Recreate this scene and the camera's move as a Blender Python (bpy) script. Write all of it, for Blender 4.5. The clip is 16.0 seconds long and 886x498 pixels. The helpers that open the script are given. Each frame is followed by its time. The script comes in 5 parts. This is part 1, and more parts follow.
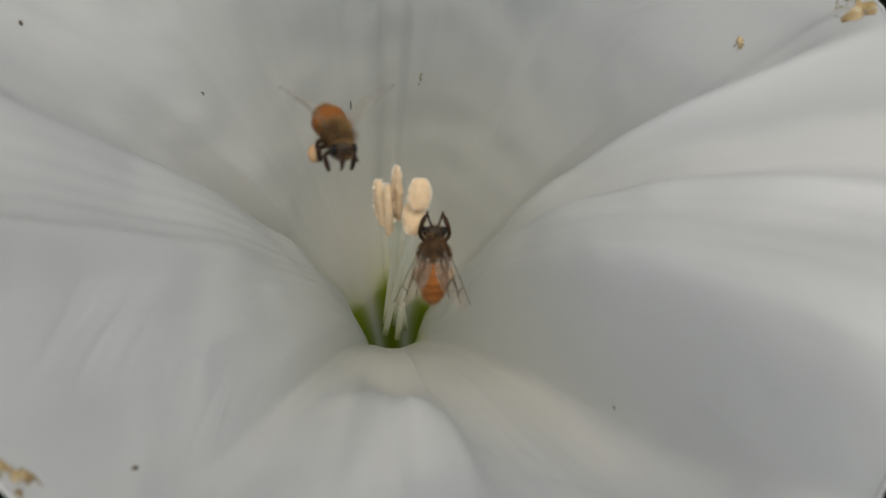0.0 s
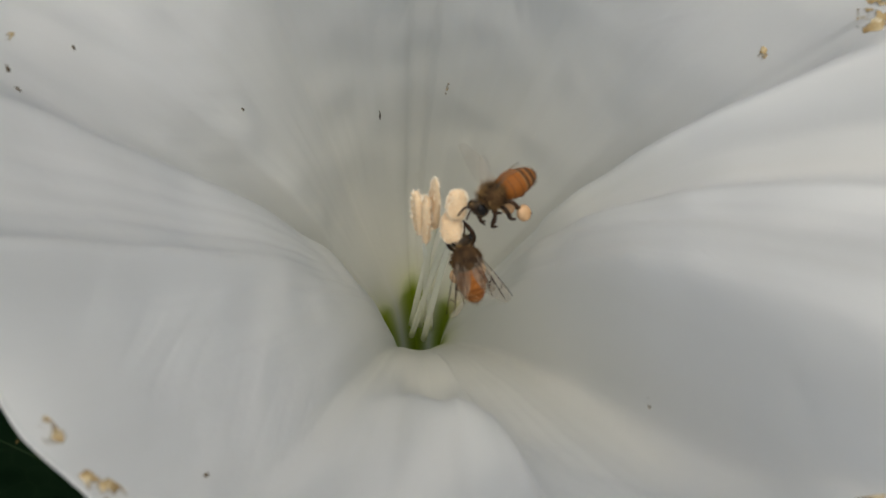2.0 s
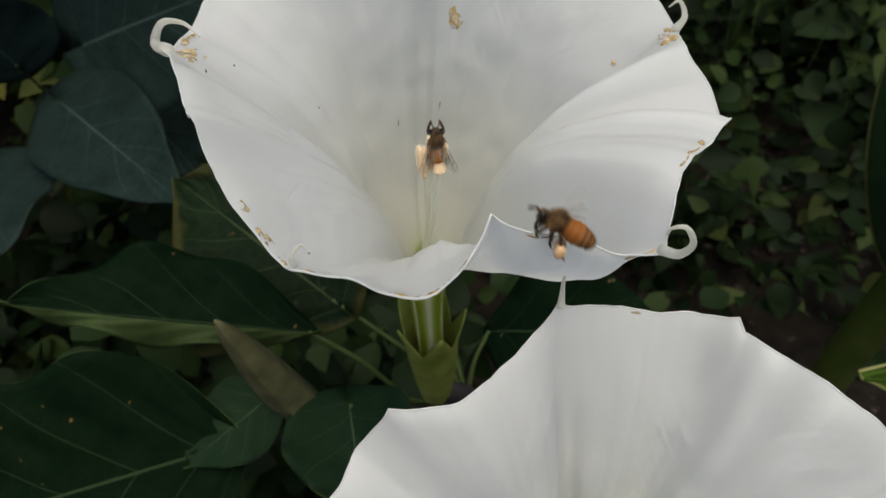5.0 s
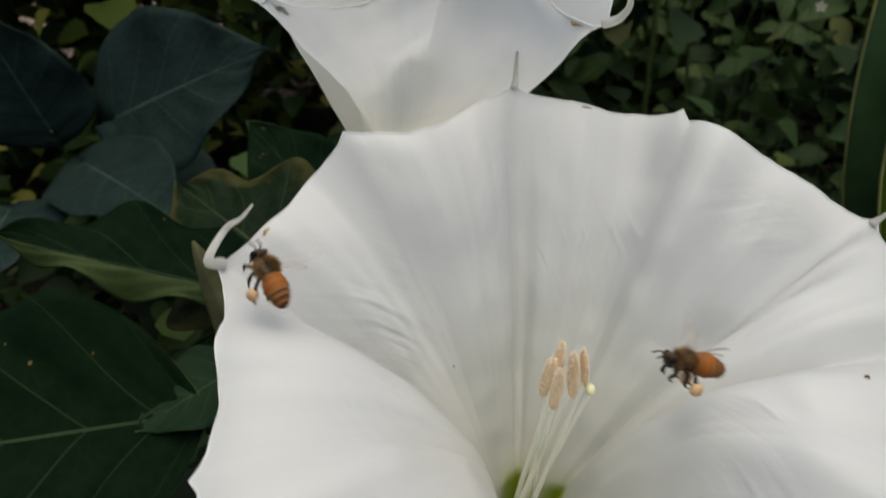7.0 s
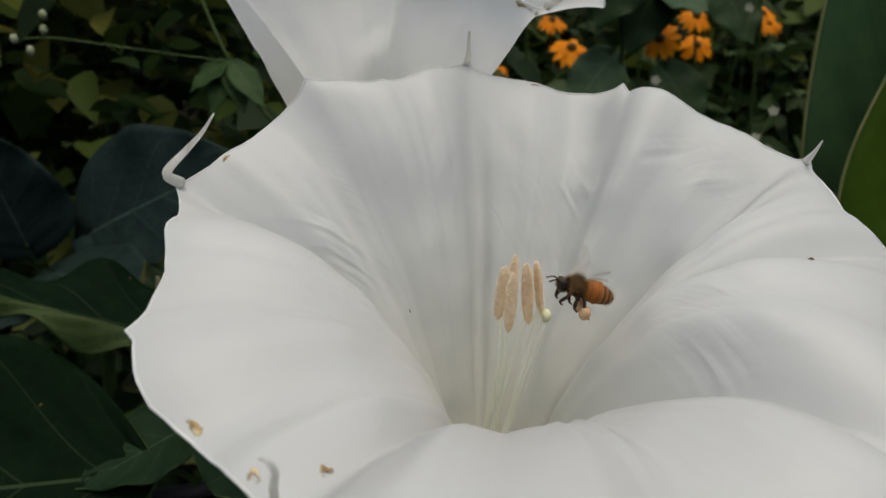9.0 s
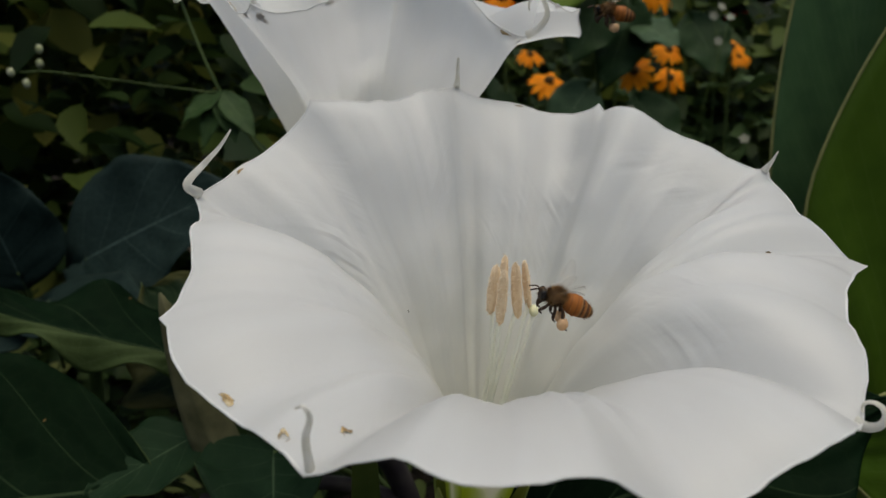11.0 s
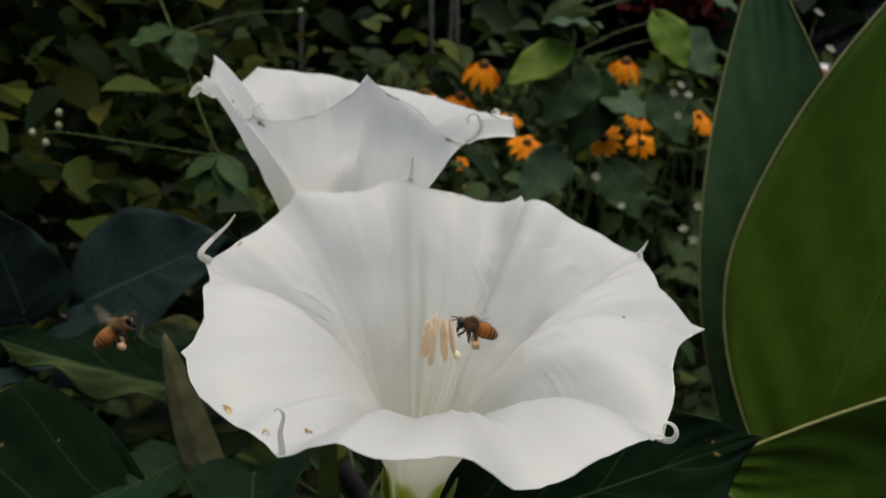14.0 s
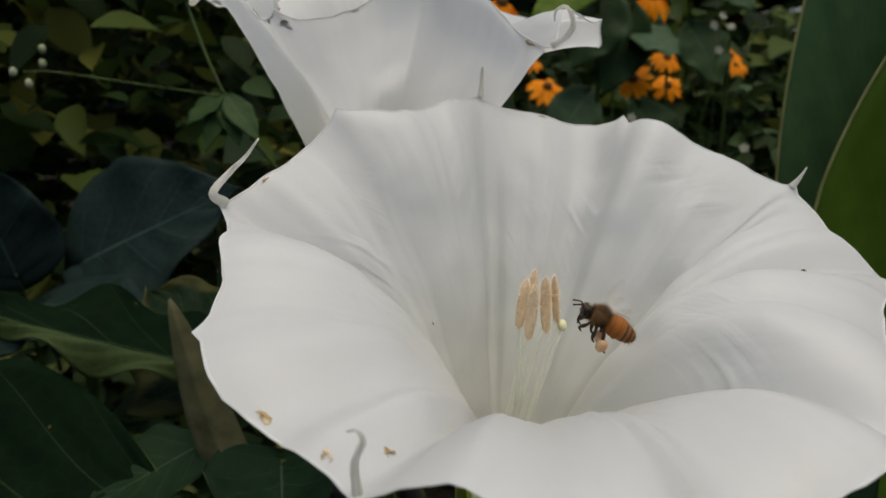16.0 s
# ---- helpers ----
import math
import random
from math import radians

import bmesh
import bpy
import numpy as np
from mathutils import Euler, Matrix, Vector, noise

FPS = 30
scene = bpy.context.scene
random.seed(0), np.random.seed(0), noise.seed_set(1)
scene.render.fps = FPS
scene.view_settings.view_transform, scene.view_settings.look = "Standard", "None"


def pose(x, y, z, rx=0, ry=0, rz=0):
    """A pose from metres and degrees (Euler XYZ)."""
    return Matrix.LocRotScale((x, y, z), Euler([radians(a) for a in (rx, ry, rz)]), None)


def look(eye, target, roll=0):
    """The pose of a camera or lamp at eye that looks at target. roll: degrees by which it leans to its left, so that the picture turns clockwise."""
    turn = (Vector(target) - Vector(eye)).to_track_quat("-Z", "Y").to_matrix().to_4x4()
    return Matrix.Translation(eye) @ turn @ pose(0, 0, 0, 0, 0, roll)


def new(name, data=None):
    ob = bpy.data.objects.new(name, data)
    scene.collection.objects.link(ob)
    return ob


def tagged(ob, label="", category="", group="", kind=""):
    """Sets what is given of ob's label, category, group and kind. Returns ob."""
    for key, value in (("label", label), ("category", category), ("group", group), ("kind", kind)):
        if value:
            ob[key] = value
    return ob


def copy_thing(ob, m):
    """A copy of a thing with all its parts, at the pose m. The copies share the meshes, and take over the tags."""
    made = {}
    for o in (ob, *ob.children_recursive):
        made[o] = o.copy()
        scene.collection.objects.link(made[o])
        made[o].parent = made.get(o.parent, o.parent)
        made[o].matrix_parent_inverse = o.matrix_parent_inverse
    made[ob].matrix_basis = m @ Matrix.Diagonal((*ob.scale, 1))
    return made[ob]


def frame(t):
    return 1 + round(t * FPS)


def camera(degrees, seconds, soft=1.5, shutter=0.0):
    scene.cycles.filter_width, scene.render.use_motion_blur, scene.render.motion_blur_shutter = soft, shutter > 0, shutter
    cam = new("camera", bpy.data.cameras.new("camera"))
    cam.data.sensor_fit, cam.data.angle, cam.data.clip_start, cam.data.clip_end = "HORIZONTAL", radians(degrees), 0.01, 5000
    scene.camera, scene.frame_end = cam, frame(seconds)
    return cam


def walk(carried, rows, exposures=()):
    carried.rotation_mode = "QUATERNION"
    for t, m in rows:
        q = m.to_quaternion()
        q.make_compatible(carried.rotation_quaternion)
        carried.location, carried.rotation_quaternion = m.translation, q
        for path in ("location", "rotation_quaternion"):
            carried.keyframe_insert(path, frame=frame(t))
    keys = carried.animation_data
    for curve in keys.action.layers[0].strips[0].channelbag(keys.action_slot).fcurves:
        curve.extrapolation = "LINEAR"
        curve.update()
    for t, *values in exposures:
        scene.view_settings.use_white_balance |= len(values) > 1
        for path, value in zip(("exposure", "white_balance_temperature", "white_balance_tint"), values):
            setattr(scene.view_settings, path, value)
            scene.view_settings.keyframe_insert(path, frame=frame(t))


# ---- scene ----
cam = camera(62.05, 16.0, 1.5, 0.35)
cam.data.dof.use_dof = True
cam.data.dof.focus_distance = 0.175
cam.data.dof.aperture_fstop = 25.0
ROWS = [
    (0.0, 0.0000, 0.0003, 0.6503, 29.96, 0.11, -0.15),
    (0.5, -0.0029, 0.0017, 0.6499, 29.09, 0.41, -0.52),
    (1.0, -0.0088, 0.0052, 0.6502, 28.99, 0.29, -0.62),
    (1.5, -0.0083, 0.0064, 0.6520, 29.16, 0.17, -0.93),
    (2.0, -0.0068, 0.0003, 0.6554, 29.44, 0.42, -1.17),
    (2.5, -0.0044, -0.0065, 0.6614, 30.22, 0.95, -1.12),
    (3.0, -0.0034, -0.0179, 0.6729, 30.70, 1.39, -1.58),
    (3.5, -0.0046, -0.0365, 0.6897, 32.38, 1.68, -1.94),
    (4.0, -0.0032, -0.0588, 0.7016, 33.82, 2.31, -1.60),
    (6.5, 0.0079, -0.1486, 0.6526, 53.35, 2.28, 0.67),
    (7.0, 0.0114, -0.1758, 0.6169, 57.68, 0.65, 1.57),
    (7.5, 0.0142, -0.1947, 0.5974, 61.84, -0.22, 1.96),
    (8.0, 0.0167, -0.2040, 0.5850, 65.09, -0.25, 1.92),
    (8.5, 0.0115, -0.2065, 0.5687, 68.70, 0.09, 1.42),
    (9.0, 0.0172, -0.2050, 0.5629, 72.17, 0.16, -0.05),
    (11.5, 0.0129, -0.2265, 0.5589, 74.78, 0.06, -1.95),
    (12.0, 0.0140, -0.2281, 0.5529, 74.95, -1.13, -1.81),
    (12.5, 0.0101, -0.2428, 0.5584, 76.11, -1.29, -2.12),
    (13.0, 0.0150, -0.2763, 0.5831, 78.03, -0.69, -2.55),
    (13.5, 0.0252, -0.2830, 0.5876, 78.54, -0.71, -2.62),
    (14.0, 0.0247, -0.2846, 0.5809, 78.51, -1.47, -2.28),
    (14.5, 0.0109, -0.2777, 0.5767, 77.87, -1.26, -1.99),
    (15.0, 0.0043, -0.2632, 0.5738, 76.85, -0.81, -1.67),
    (15.5, 0.0068, -0.2406, 0.5665, 75.80, -0.27, -1.92),
    (16.0, 0.0041, -0.2201, 0.5621, 75.02, -0.43, -2.10),
]
EXPOSURES = [(0.0, 0.0, 6900, 3), (1.5, 0.12, 6900, 3), (2.5, 0.18, 6900, 3), (3.5, 0.32, 6900, 3), (4.0, 0.34, 6900, 3), (6.5, 0.49, 6900, 4), (8.0, 0.27, 6900, 4), (9.0, 0.27, 6900, 4), (12.0, 0.15, 6900, 4), (12.5, 0.20, 6900, 4), (14.0, 0.40, 7000, 5), (16.0, 0.28, 7000, 5)]
walk(cam, [(t, pose(x, y, z, rx, ry, rz)) for t, x, y, z, rx, ry, rz in ROWS], EXPOSURES)

# ---- world and sun: a bright overcast day ----
world = bpy.data.worlds.new("world")
scene.world = world
world.use_nodes = True
wn, wl = world.node_tree.nodes, world.node_tree.links
sky = wn.new("ShaderNodeTexSky")
sky.sky_type, sky.sun_disc = "NISHITA", False
sky.sun_elevation, sky.sun_rotation = radians(80), radians(138)
sky.air_density, sky.dust_density = 1.0, 4.0
wn["Background"].inputs["Strength"].default_value = 0.12
wl.new(sky.outputs[0], wn["Background"].inputs["Color"])
sun = new("sun", bpy.data.lights.new("sun", "SUN"))
sun.data.energy, sun.data.angle, sun.data.color = 1.2, radians(60), (1.0, 0.97, 0.92)
sun.matrix_world = look((0.55, -0.62, 5), (0, 0, 0.3))


# ---- materials ----
def material(name, rough=0.6):
    m = bpy.data.materials.new(name)
    m.use_nodes = True
    p = m.node_tree.nodes["Principled BSDF"]
    p.inputs["Roughness"].default_value = rough
    return m, m.node_tree.nodes, m.node_tree.links, p


def ramp(n, stops):
    r = n.new("ShaderNodeValToRGB")
    while len(r.color_ramp.elements) < len(stops):
        r.color_ramp.elements.new(0.5)
    for e, (at, c) in zip(r.color_ramp.elements, stops):
        e.position, e.color = at, (*c, 1)
    return r


def noise_tex(n, l, scale, detail=4, coords=None, stretch=None):
    t = n.new("ShaderNodeTexNoise")
    t.inputs["Scale"].default_value, t.inputs["Detail"].default_value = scale, detail
    if coords is None:
        coords = n.new("ShaderNodeTexCoord").outputs["Object"]
    if coords is not None:
        if stretch:
            mp = n.new("ShaderNodeMapping")
            mp.inputs["Scale"].default_value = stretch
            l.new(coords, mp.inputs["Vector"])
            coords = mp.outputs[0]
        l.new(coords, t.inputs["Vector"])
    return t


def bump(n, l, p, height, strength, distance):
    b = n.new("ShaderNodeBump")
    b.inputs["Strength"].default_value, b.inputs["Distance"].default_value = strength, distance
    l.new(height, b.inputs["Height"])
    l.new(b.outputs[0], p.inputs["Normal"])
    return b


def mixed(n, l, fac, a, b):
    m = n.new("ShaderNodeMix")
    m.data_type = "RGBA"
    for sock, v in ((m.inputs[0], fac), (m.inputs[6], a), (m.inputs[7], b)):
        if isinstance(v, (int, float)):
            sock.default_value = v
        elif isinstance(v, tuple):
            sock.default_value = (*v, 1)
        else:
            l.new(v, sock)
    return m.outputs[2]


def math_node(n, l, op, a, b=0.0):
    m = n.new("ShaderNodeMath")
    m.operation = op
    for sock, v in zip(m.inputs, (a, b)):
        if isinstance(v, (int, float)):
            sock.default_value = v
        else:
            l.new(v, sock)
    return m.outputs[0]


def translucent(m, n, l, p, colour, share):
    t = n.new("ShaderNodeBsdfTranslucent")
    if isinstance(colour, tuple):
        t.inputs["Color"].default_value = (*colour, 1)
    else:
        l.new(colour, t.inputs["Color"])
    mx = n.new("ShaderNodeMixShader")
    mx.inputs[0].default_value = share
    l.new(p.outputs[0], mx.inputs[1])
    l.new(t.outputs[0], mx.inputs[2])
    l.new(mx.outputs[0], n["Material Output"].inputs["Surface"])


def petal_material(name, green, deep, feather_depth):
    m, n, l, p = material(name, 0.38)
    tint = n.new("ShaderNodeAttribute")
    tint.attribute_name = "throat"
    uv = n.new("ShaderNodeUVMap")
    streak = noise_tex(n, l, 1.0, 5, uv.outputs[0], (90, 5, 1))
    blotch = noise_tex(n, l, 45.0, 3)
    white = mixed(n, l, streak.outputs[0], (0.86, 0.86, 0.85), (0.91, 0.92, 0.92))
    white = mixed(n, l, math_node(n, l, "MULTIPLY", blotch.outputs[0], 0.25), white, (0.88, 0.865, 0.82))
    sep = n.new("ShaderNodeSeparateXYZ")
    l.new(uv.outputs[0], sep.inputs[0])
    deep_in = ramp(n, [(0.30, (1, 1, 1)), (0.55, (0.6, 0.6, 0.6)), (0.78, (0, 0, 0))])
    l.new(sep.outputs[1], deep_in.inputs[0])
    white = mixed(n, l, deep_in.outputs[0], white, (0.89, 0.87, 0.76))
    r = ramp(n, [(0.0, (0, 0, 0)), (0.45, (0.25, 0.25, 0.25)), (1.0, (1, 1, 1))])
    l.new(tint.outputs["Fac"], r.inputs[0])
    cream = mixed(n, l, r.outputs[0], white, green)
    r2 = ramp(n, [(0.6, (0, 0, 0)), (1.0, (1, 1, 1))])
    l.new(tint.outputs["Fac"], r2.inputs[0])
    col = mixed(n, l, r2.outputs[0], cream, deep)
    l.new(col, p.inputs["Base Color"])
    # soft wrinkles that branch off the side ribs like the barbs of a feather
    saw = math_node(n, l, "FRACT", math_node(n, l, "MULTIPLY", sep.outputs[0], 5.0))
    side = math_node(n, l, "MULTIPLY", math_node(n, l, "ABSOLUTE", math_node(n, l, "SUBTRACT", saw, 0.5)), 2.0)
    run = math_node(n, l, "SUBTRACT", sep.outputs[1], math_node(n, l, "MULTIPLY", side, 0.30))
    com = n.new("ShaderNodeCombineXYZ")
    l.new(math_node(n, l, "MULTIPLY", run, 30.0), com.inputs[0])
    l.new(math_node(n, l, "MULTIPLY", sep.outputs[0], 22.0), com.inputs[1])
    barb = n.new("ShaderNodeTexNoise")
    barb.inputs["Scale"].default_value, barb.inputs["Detail"].default_value, barb.inputs["Distortion"].default_value = 1.0, 1.4, 0.35
    l.new(com.outputs[0], barb.inputs["Vector"])
    zone = ramp(n, [(0.58, (0, 0, 0)), (0.76, (1, 1, 1)), (0.88, (0.8, 0.8, 0.8)), (0.97, (0, 0, 0))])
    l.new(sep.outputs[1], zone.inputs[0])
    where = ramp(n, [(0.42, (0.0, 0.0, 0.0)), (0.62, (1, 1, 1))])
    l.new(noise_tex(n, l, 38.0, 2).outputs[0], where.inputs[0])
    feather = math_node(n, l, "MULTIPLY", math_node(n, l, "MULTIPLY", math_node(n, l, "SUBTRACT", barb.outputs[0], 0.5), zone.outputs[0]), where.outputs[0])
    crinkle = noise_tex(n, l, 260.0, 5)
    fine = math_node(n, l, "ADD", math_node(n, l, "MULTIPLY", math_node(n, l, "MULTIPLY", streak.outputs[0], zone.outputs[0]), 0.12), math_node(n, l, "MULTIPLY", crinkle.outputs[0], 0.35))
    bump(n, l, p, math_node(n, l, "ADD", fine, math_node(n, l, "MULTIPLY", feather, feather_depth)), 0.5, 0.001)
    p.inputs["Specular IOR Level"].default_value = 0.55
    translucent(m, n, l, p, col, 0.5)
    return m


def leaf_material(name, dark, light, vein, veins=7.0, thick=0.02, rough=0.5, spots=0.0, sheer=0.15, edge=None, gloss=0.1, quilt=0.10):
    """uv: x along the leaf, y across it from -1 to 1; pale side veins run forward from the midrib."""
    m, n, l, p = material(name, rough)
    uv = n.new("ShaderNodeUVMap")
    sep = n.new("ShaderNodeSeparateXYZ")
    l.new(uv.outputs[0], sep.inputs[0])
    across = math_node(n, l, "ABSOLUTE", sep.outputs[1])
    run = math_node(n, l, "SUBTRACT", sep.outputs[0], math_node(n, l, "MULTIPLY", math_node(n, l, "POWER", across, 0.8), 0.28))
    saw = math_node(n, l, "ABSOLUTE", math_node(n, l, "SUBTRACT", math_node(n, l, "FRACT", math_node(n, l, "MULTIPLY", run, veins)), 0.5))
    side = math_node(n, l, "LESS_THAN", saw, math_node(n, l, "MULTIPLY", math_node(n, l, "SUBTRACT", 1.25, across), thick * veins * 0.28))
    mid = math_node(n, l, "LESS_THAN", across, math_node(n, l, "MULTIPLY", math_node(n, l, "SUBTRACT", 1.5, sep.outputs[0]), thick * 0.9))
    lines = math_node(n, l, "MAXIMUM", math_node(n, l, "MULTIPLY", side, 0.45), mid)
    cells = n.new("ShaderNodeTexVoronoi")
    cells.feature = "DISTANCE_TO_EDGE"
    cells.inputs["Scale"].default_value = 130.0
    l.new(n.new("ShaderNodeTexCoord").outputs["Object"], cells.inputs["Vector"])
    net = ramp(n, [(0.0, (1, 1, 1)), (0.10, (0.25, 0.25, 0.25)), (0.30, (0, 0, 0))])
    l.new(cells.outputs["Distance"], net.inputs[0])
    mott = noise_tex(n, l, 60.0, 5)
    fine = noise_tex(n, l, 500.0, 3)
    info = n.new("ShaderNodeObjectInfo")
    r = ramp(n, [(0.3, dark), (0.75, light)])
    l.new(mott.outputs[0], r.inputs[0])
    col = mixed(n, l, math_node(n, l, "MULTIPLY", info.outputs["Random"], 0.35), r.outputs[0], light)
    col = mixed(n, l, math_node(n, l, "MULTIPLY", net.outputs[0], quilt), col, vein)
    col = mixed(n, l, lines, col, vein)
    if spots:
        sp = noise_tex(n, l, 120.0, 2)
        rs = ramp(n, [(0.72, (0, 0, 0)), (0.76, (spots, spots, spots))])
        l.new(sp.outputs[0], rs.inputs[0])
        col = mixed(n, l, rs.outputs[0], col, (0.20, 0.13, 0.05))
    if edge:
        re = ramp(n, [(0.70, (0, 0, 0)), (0.92, (0.85, 0.85, 0.85))])
        l.new(math_node(n, l, "ADD", across, math_node(n, l, "MULTIPLY", math_node(n, l, "SUBTRACT", mott.outputs[0], 0.5), 0.9)), re.inputs[0])
        col = mixed(n, l, re.outputs[0], col, edge)
    l.new(col, p.inputs["Base Color"])
    h = math_node(n, l, "ADD", math_node(n, l, "MULTIPLY", math_node(n, l, "ADD", lines, math_node(n, l, "MULTIPLY", net.outputs[0], quilt * 5)), -0.8), math_node(n, l, "MULTIPLY", fine.outputs[0], 0.25))
    bump(n, l, p, h, 0.5, 0.0008)
    p.inputs["Specular IOR Level"].default_value = gloss
    translucent(m, n, l, p, col, sheer)
    return m


def plain(name, a, b, rough=0.6, scale=80.0, relief=0.0, sheer=0.0, metal=0.0, gloss=0.2):
    m, n, l, p = material(name, rough)
    p.inputs["Specular IOR Level"].default_value = gloss
    t = noise_tex(n, l, scale, 4)
    r = ramp(n, [(0.3, a), (0.7, b)])
    l.new(t.outputs[0], r.inputs[0])
    l.new(r.outputs[0], p.inputs["Base Color"])
    p.inputs["Metallic"].default_value = metal
    if relief:
        bump(n, l, p, t.outputs[0], 0.6, relief)
    if sheer:
        translucent(m, n, l, p, r.outputs[0], sheer)
    return m


def foliage_material(name, stops, rough=0.55, sheer=0.2):
    """Leaves that differ one from another."""
    m, n, l, p = material(name, rough)
    g = n.new("ShaderNodeNewGeometry")
    r = ramp(n, stops)
    l.new(g.outputs["Random Per Island"], r.inputs[0])
    l.new(r.outputs[0], p.inputs["Base Color"])
    p.inputs["Specular IOR Level"].default_value = 0.1
    translucent(m, n, l, p, r.outputs[0], sheer)
    return m


M_PETAL_A = petal_material("petal_open", (0.72, 0.74, 0.36), (0.30, 0.38, 0.015), 1.5)
M_PETAL_B = petal_material("petal_fresh", (0.66, 0.70, 0.36), (0.30, 0.38, 0.02), 1.8)
M_MARGIN = plain("petal_margin", (0.84, 0.84, 0.82), (0.90, 0.90, 0.89), 0.5, 120, sheer=0.5)
M_TENDRIL = plain("tendril", (0.84, 0.82, 0.74), (0.91, 0.90, 0.87), 0.45, 200, sheer=0.75)


def withered():
    """Dry brown tissue with ragged holes through which the petal shows."""
    m, n, l, p = material("withered_petal", 0.8)
    t = noise_tex(n, l, 700.0, 4)
    r = ramp(n, [(0.30, (0.20, 0.12, 0.045)), (0.5, (0.42, 0.30, 0.14)), (0.65, (0.62, 0.52, 0.34))])
    l.new(t.outputs[0], r.inputs[0])
    l.new(r.outputs[0], p.inputs["Base Color"])
    bump(n, l, p, t.outputs[0], 0.6, 0.0004)
    hole = noise_tex(n, l, 480.0, 5)
    gap = ramp(n, [(0.50, (1, 1, 1)), (0.58, (0, 0, 0))])
    l.new(hole.outputs[0], gap.inputs[0])
    clear = n.new("ShaderNodeBsdfTransparent")
    mx = n.new("ShaderNodeMixShader")
    l.new(gap.outputs[0], mx.inputs[0])
    l.new(clear.outputs[0], mx.inputs[1])
    l.new(p.outputs[0], mx.inputs[2])
    l.new(mx.outputs[0], n["Material Output"].inputs["Surface"])
    return m


M_WITHER = withered()
M_SPECK = plain("dark_speck", (0.05, 0.035, 0.015), (0.14, 0.09, 0.03), 0.8, 300)
M_FILAMENT = plain("filament", (0.90, 0.90, 0.80), (0.95, 0.95, 0.88), 0.5, 200, sheer=0.5)
M_ANTHER = plain("anther", (0.73, 0.53, 0.32), (0.85, 0.66, 0.44), 0.9, 900, 0.0003)
M_POLLEN_FUZZ = plain("pollen", (0.78, 0.66, 0.49), (0.88, 0.78, 0.63), 0.95, 900, 0.0003)
M_STIGMA = plain("stigma", (0.62, 0.60, 0.34), (0.74, 0.72, 0.48), 0.6, 500)
M_CALYX = plain("calyx", (0.16, 0.20, 0.03), (0.36, 0.38, 0.10), 0.6, 60, 0.0005, 0.2)
M_BUD = plain("bud", (0.075, 0.075, 0.034), (0.15, 0.14, 0.07), 0.7, 90, 0.0006, 0.1)
M_STEM = plain("purple_stem", (0.03, 0.025, 0.03), (0.07, 0.06, 0.055), 0.6, 60, 0.0005)
M_STEM_GREEN = plain("green_stem", (0.035, 0.058, 0.014), (0.07, 0.10, 0.028), 0.6, 60, 0.0005)
# near-black green: the shade these leaves lie in is put into their colour
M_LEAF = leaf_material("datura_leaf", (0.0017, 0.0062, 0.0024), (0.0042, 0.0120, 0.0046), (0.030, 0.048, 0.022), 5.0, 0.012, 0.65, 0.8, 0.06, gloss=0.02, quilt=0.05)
M_LEAF_EATEN = leaf_material("eaten_leaf", (0.004, 0.010, 0.004), (0.008, 0.018, 0.007), (0.05, 0.07, 0.03), 5.0, 0.014, 0.55, 0.6, edge=(0.05, 0.05, 0.016), gloss=0.05)
# same leaf in a lighter green, painting in the extra light on two small leaves
M_LEAF_MORE_LIT = leaf_material("datura_leaf_more_lit", (0.007, 0.018, 0.008), (0.014, 0.032, 0.014), (0.05, 0.08, 0.04), 5.0, 0.014, 0.6, 0.0, 0.1, gloss=0.05, quilt=0.05)
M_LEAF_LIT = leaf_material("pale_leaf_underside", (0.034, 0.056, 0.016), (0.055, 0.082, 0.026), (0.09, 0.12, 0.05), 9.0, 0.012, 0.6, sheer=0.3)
M_LEAF_PALE = leaf_material("datura_leaf_underside", (0.032, 0.055, 0.016), (0.06, 0.09, 0.03), (0.14, 0.18, 0.09), 5.0, 0.016, 0.6)
M_LEAF_BLUE = leaf_material("bluish_leaf", (0.009, 0.018, 0.016), (0.016, 0.030, 0.025), (0.05, 0.08, 0.07), 5.0, 0.014, 0.55)
M_CANNA = leaf_material("canna_leaf", (0.046, 0.092, 0.009), (0.070, 0.128, 0.013), (0.10, 0.15, 0.03), 26.0, 0.004, 0.4, 0.0, 0.25, quilt=0.0)
M_CANNA_COOL = leaf_material("canna_leaf_cool", (0.046, 0.100, 0.042), (0.070, 0.136, 0.056), (0.10, 0.16, 0.08), 26.0, 0.004, 0.4, 0.0, 0.25, quilt=0.0)
M_CANNA_EDGE = plain("canna_edge", (0.16, 0.17, 0.06), (0.24, 0.24, 0.09), 0.5, 80)
M_OLIVE = plain("olive_stalk", (0.05, 0.075, 0.012), (0.09, 0.115, 0.025), 0.5, 40, 0.0005, 0.15)
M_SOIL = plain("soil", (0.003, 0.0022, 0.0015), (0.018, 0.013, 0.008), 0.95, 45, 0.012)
M_STONE_PINK = plain("pale_stone", (0.20, 0.15, 0.12), (0.46, 0.36, 0.31), 0.9, 40, 0.002)
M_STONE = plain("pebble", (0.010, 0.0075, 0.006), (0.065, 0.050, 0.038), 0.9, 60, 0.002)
M_ORANGE = plain("orange_ray", (0.72, 0.20, 0.0), (0.85, 0.30, 0.002), 0.7, 60, sheer=0.25)
M_CONE = plain("flower_cone", (0.05, 0.025, 0.01), (0.16, 0.08, 0.02), 0.9, 400, 0.002)


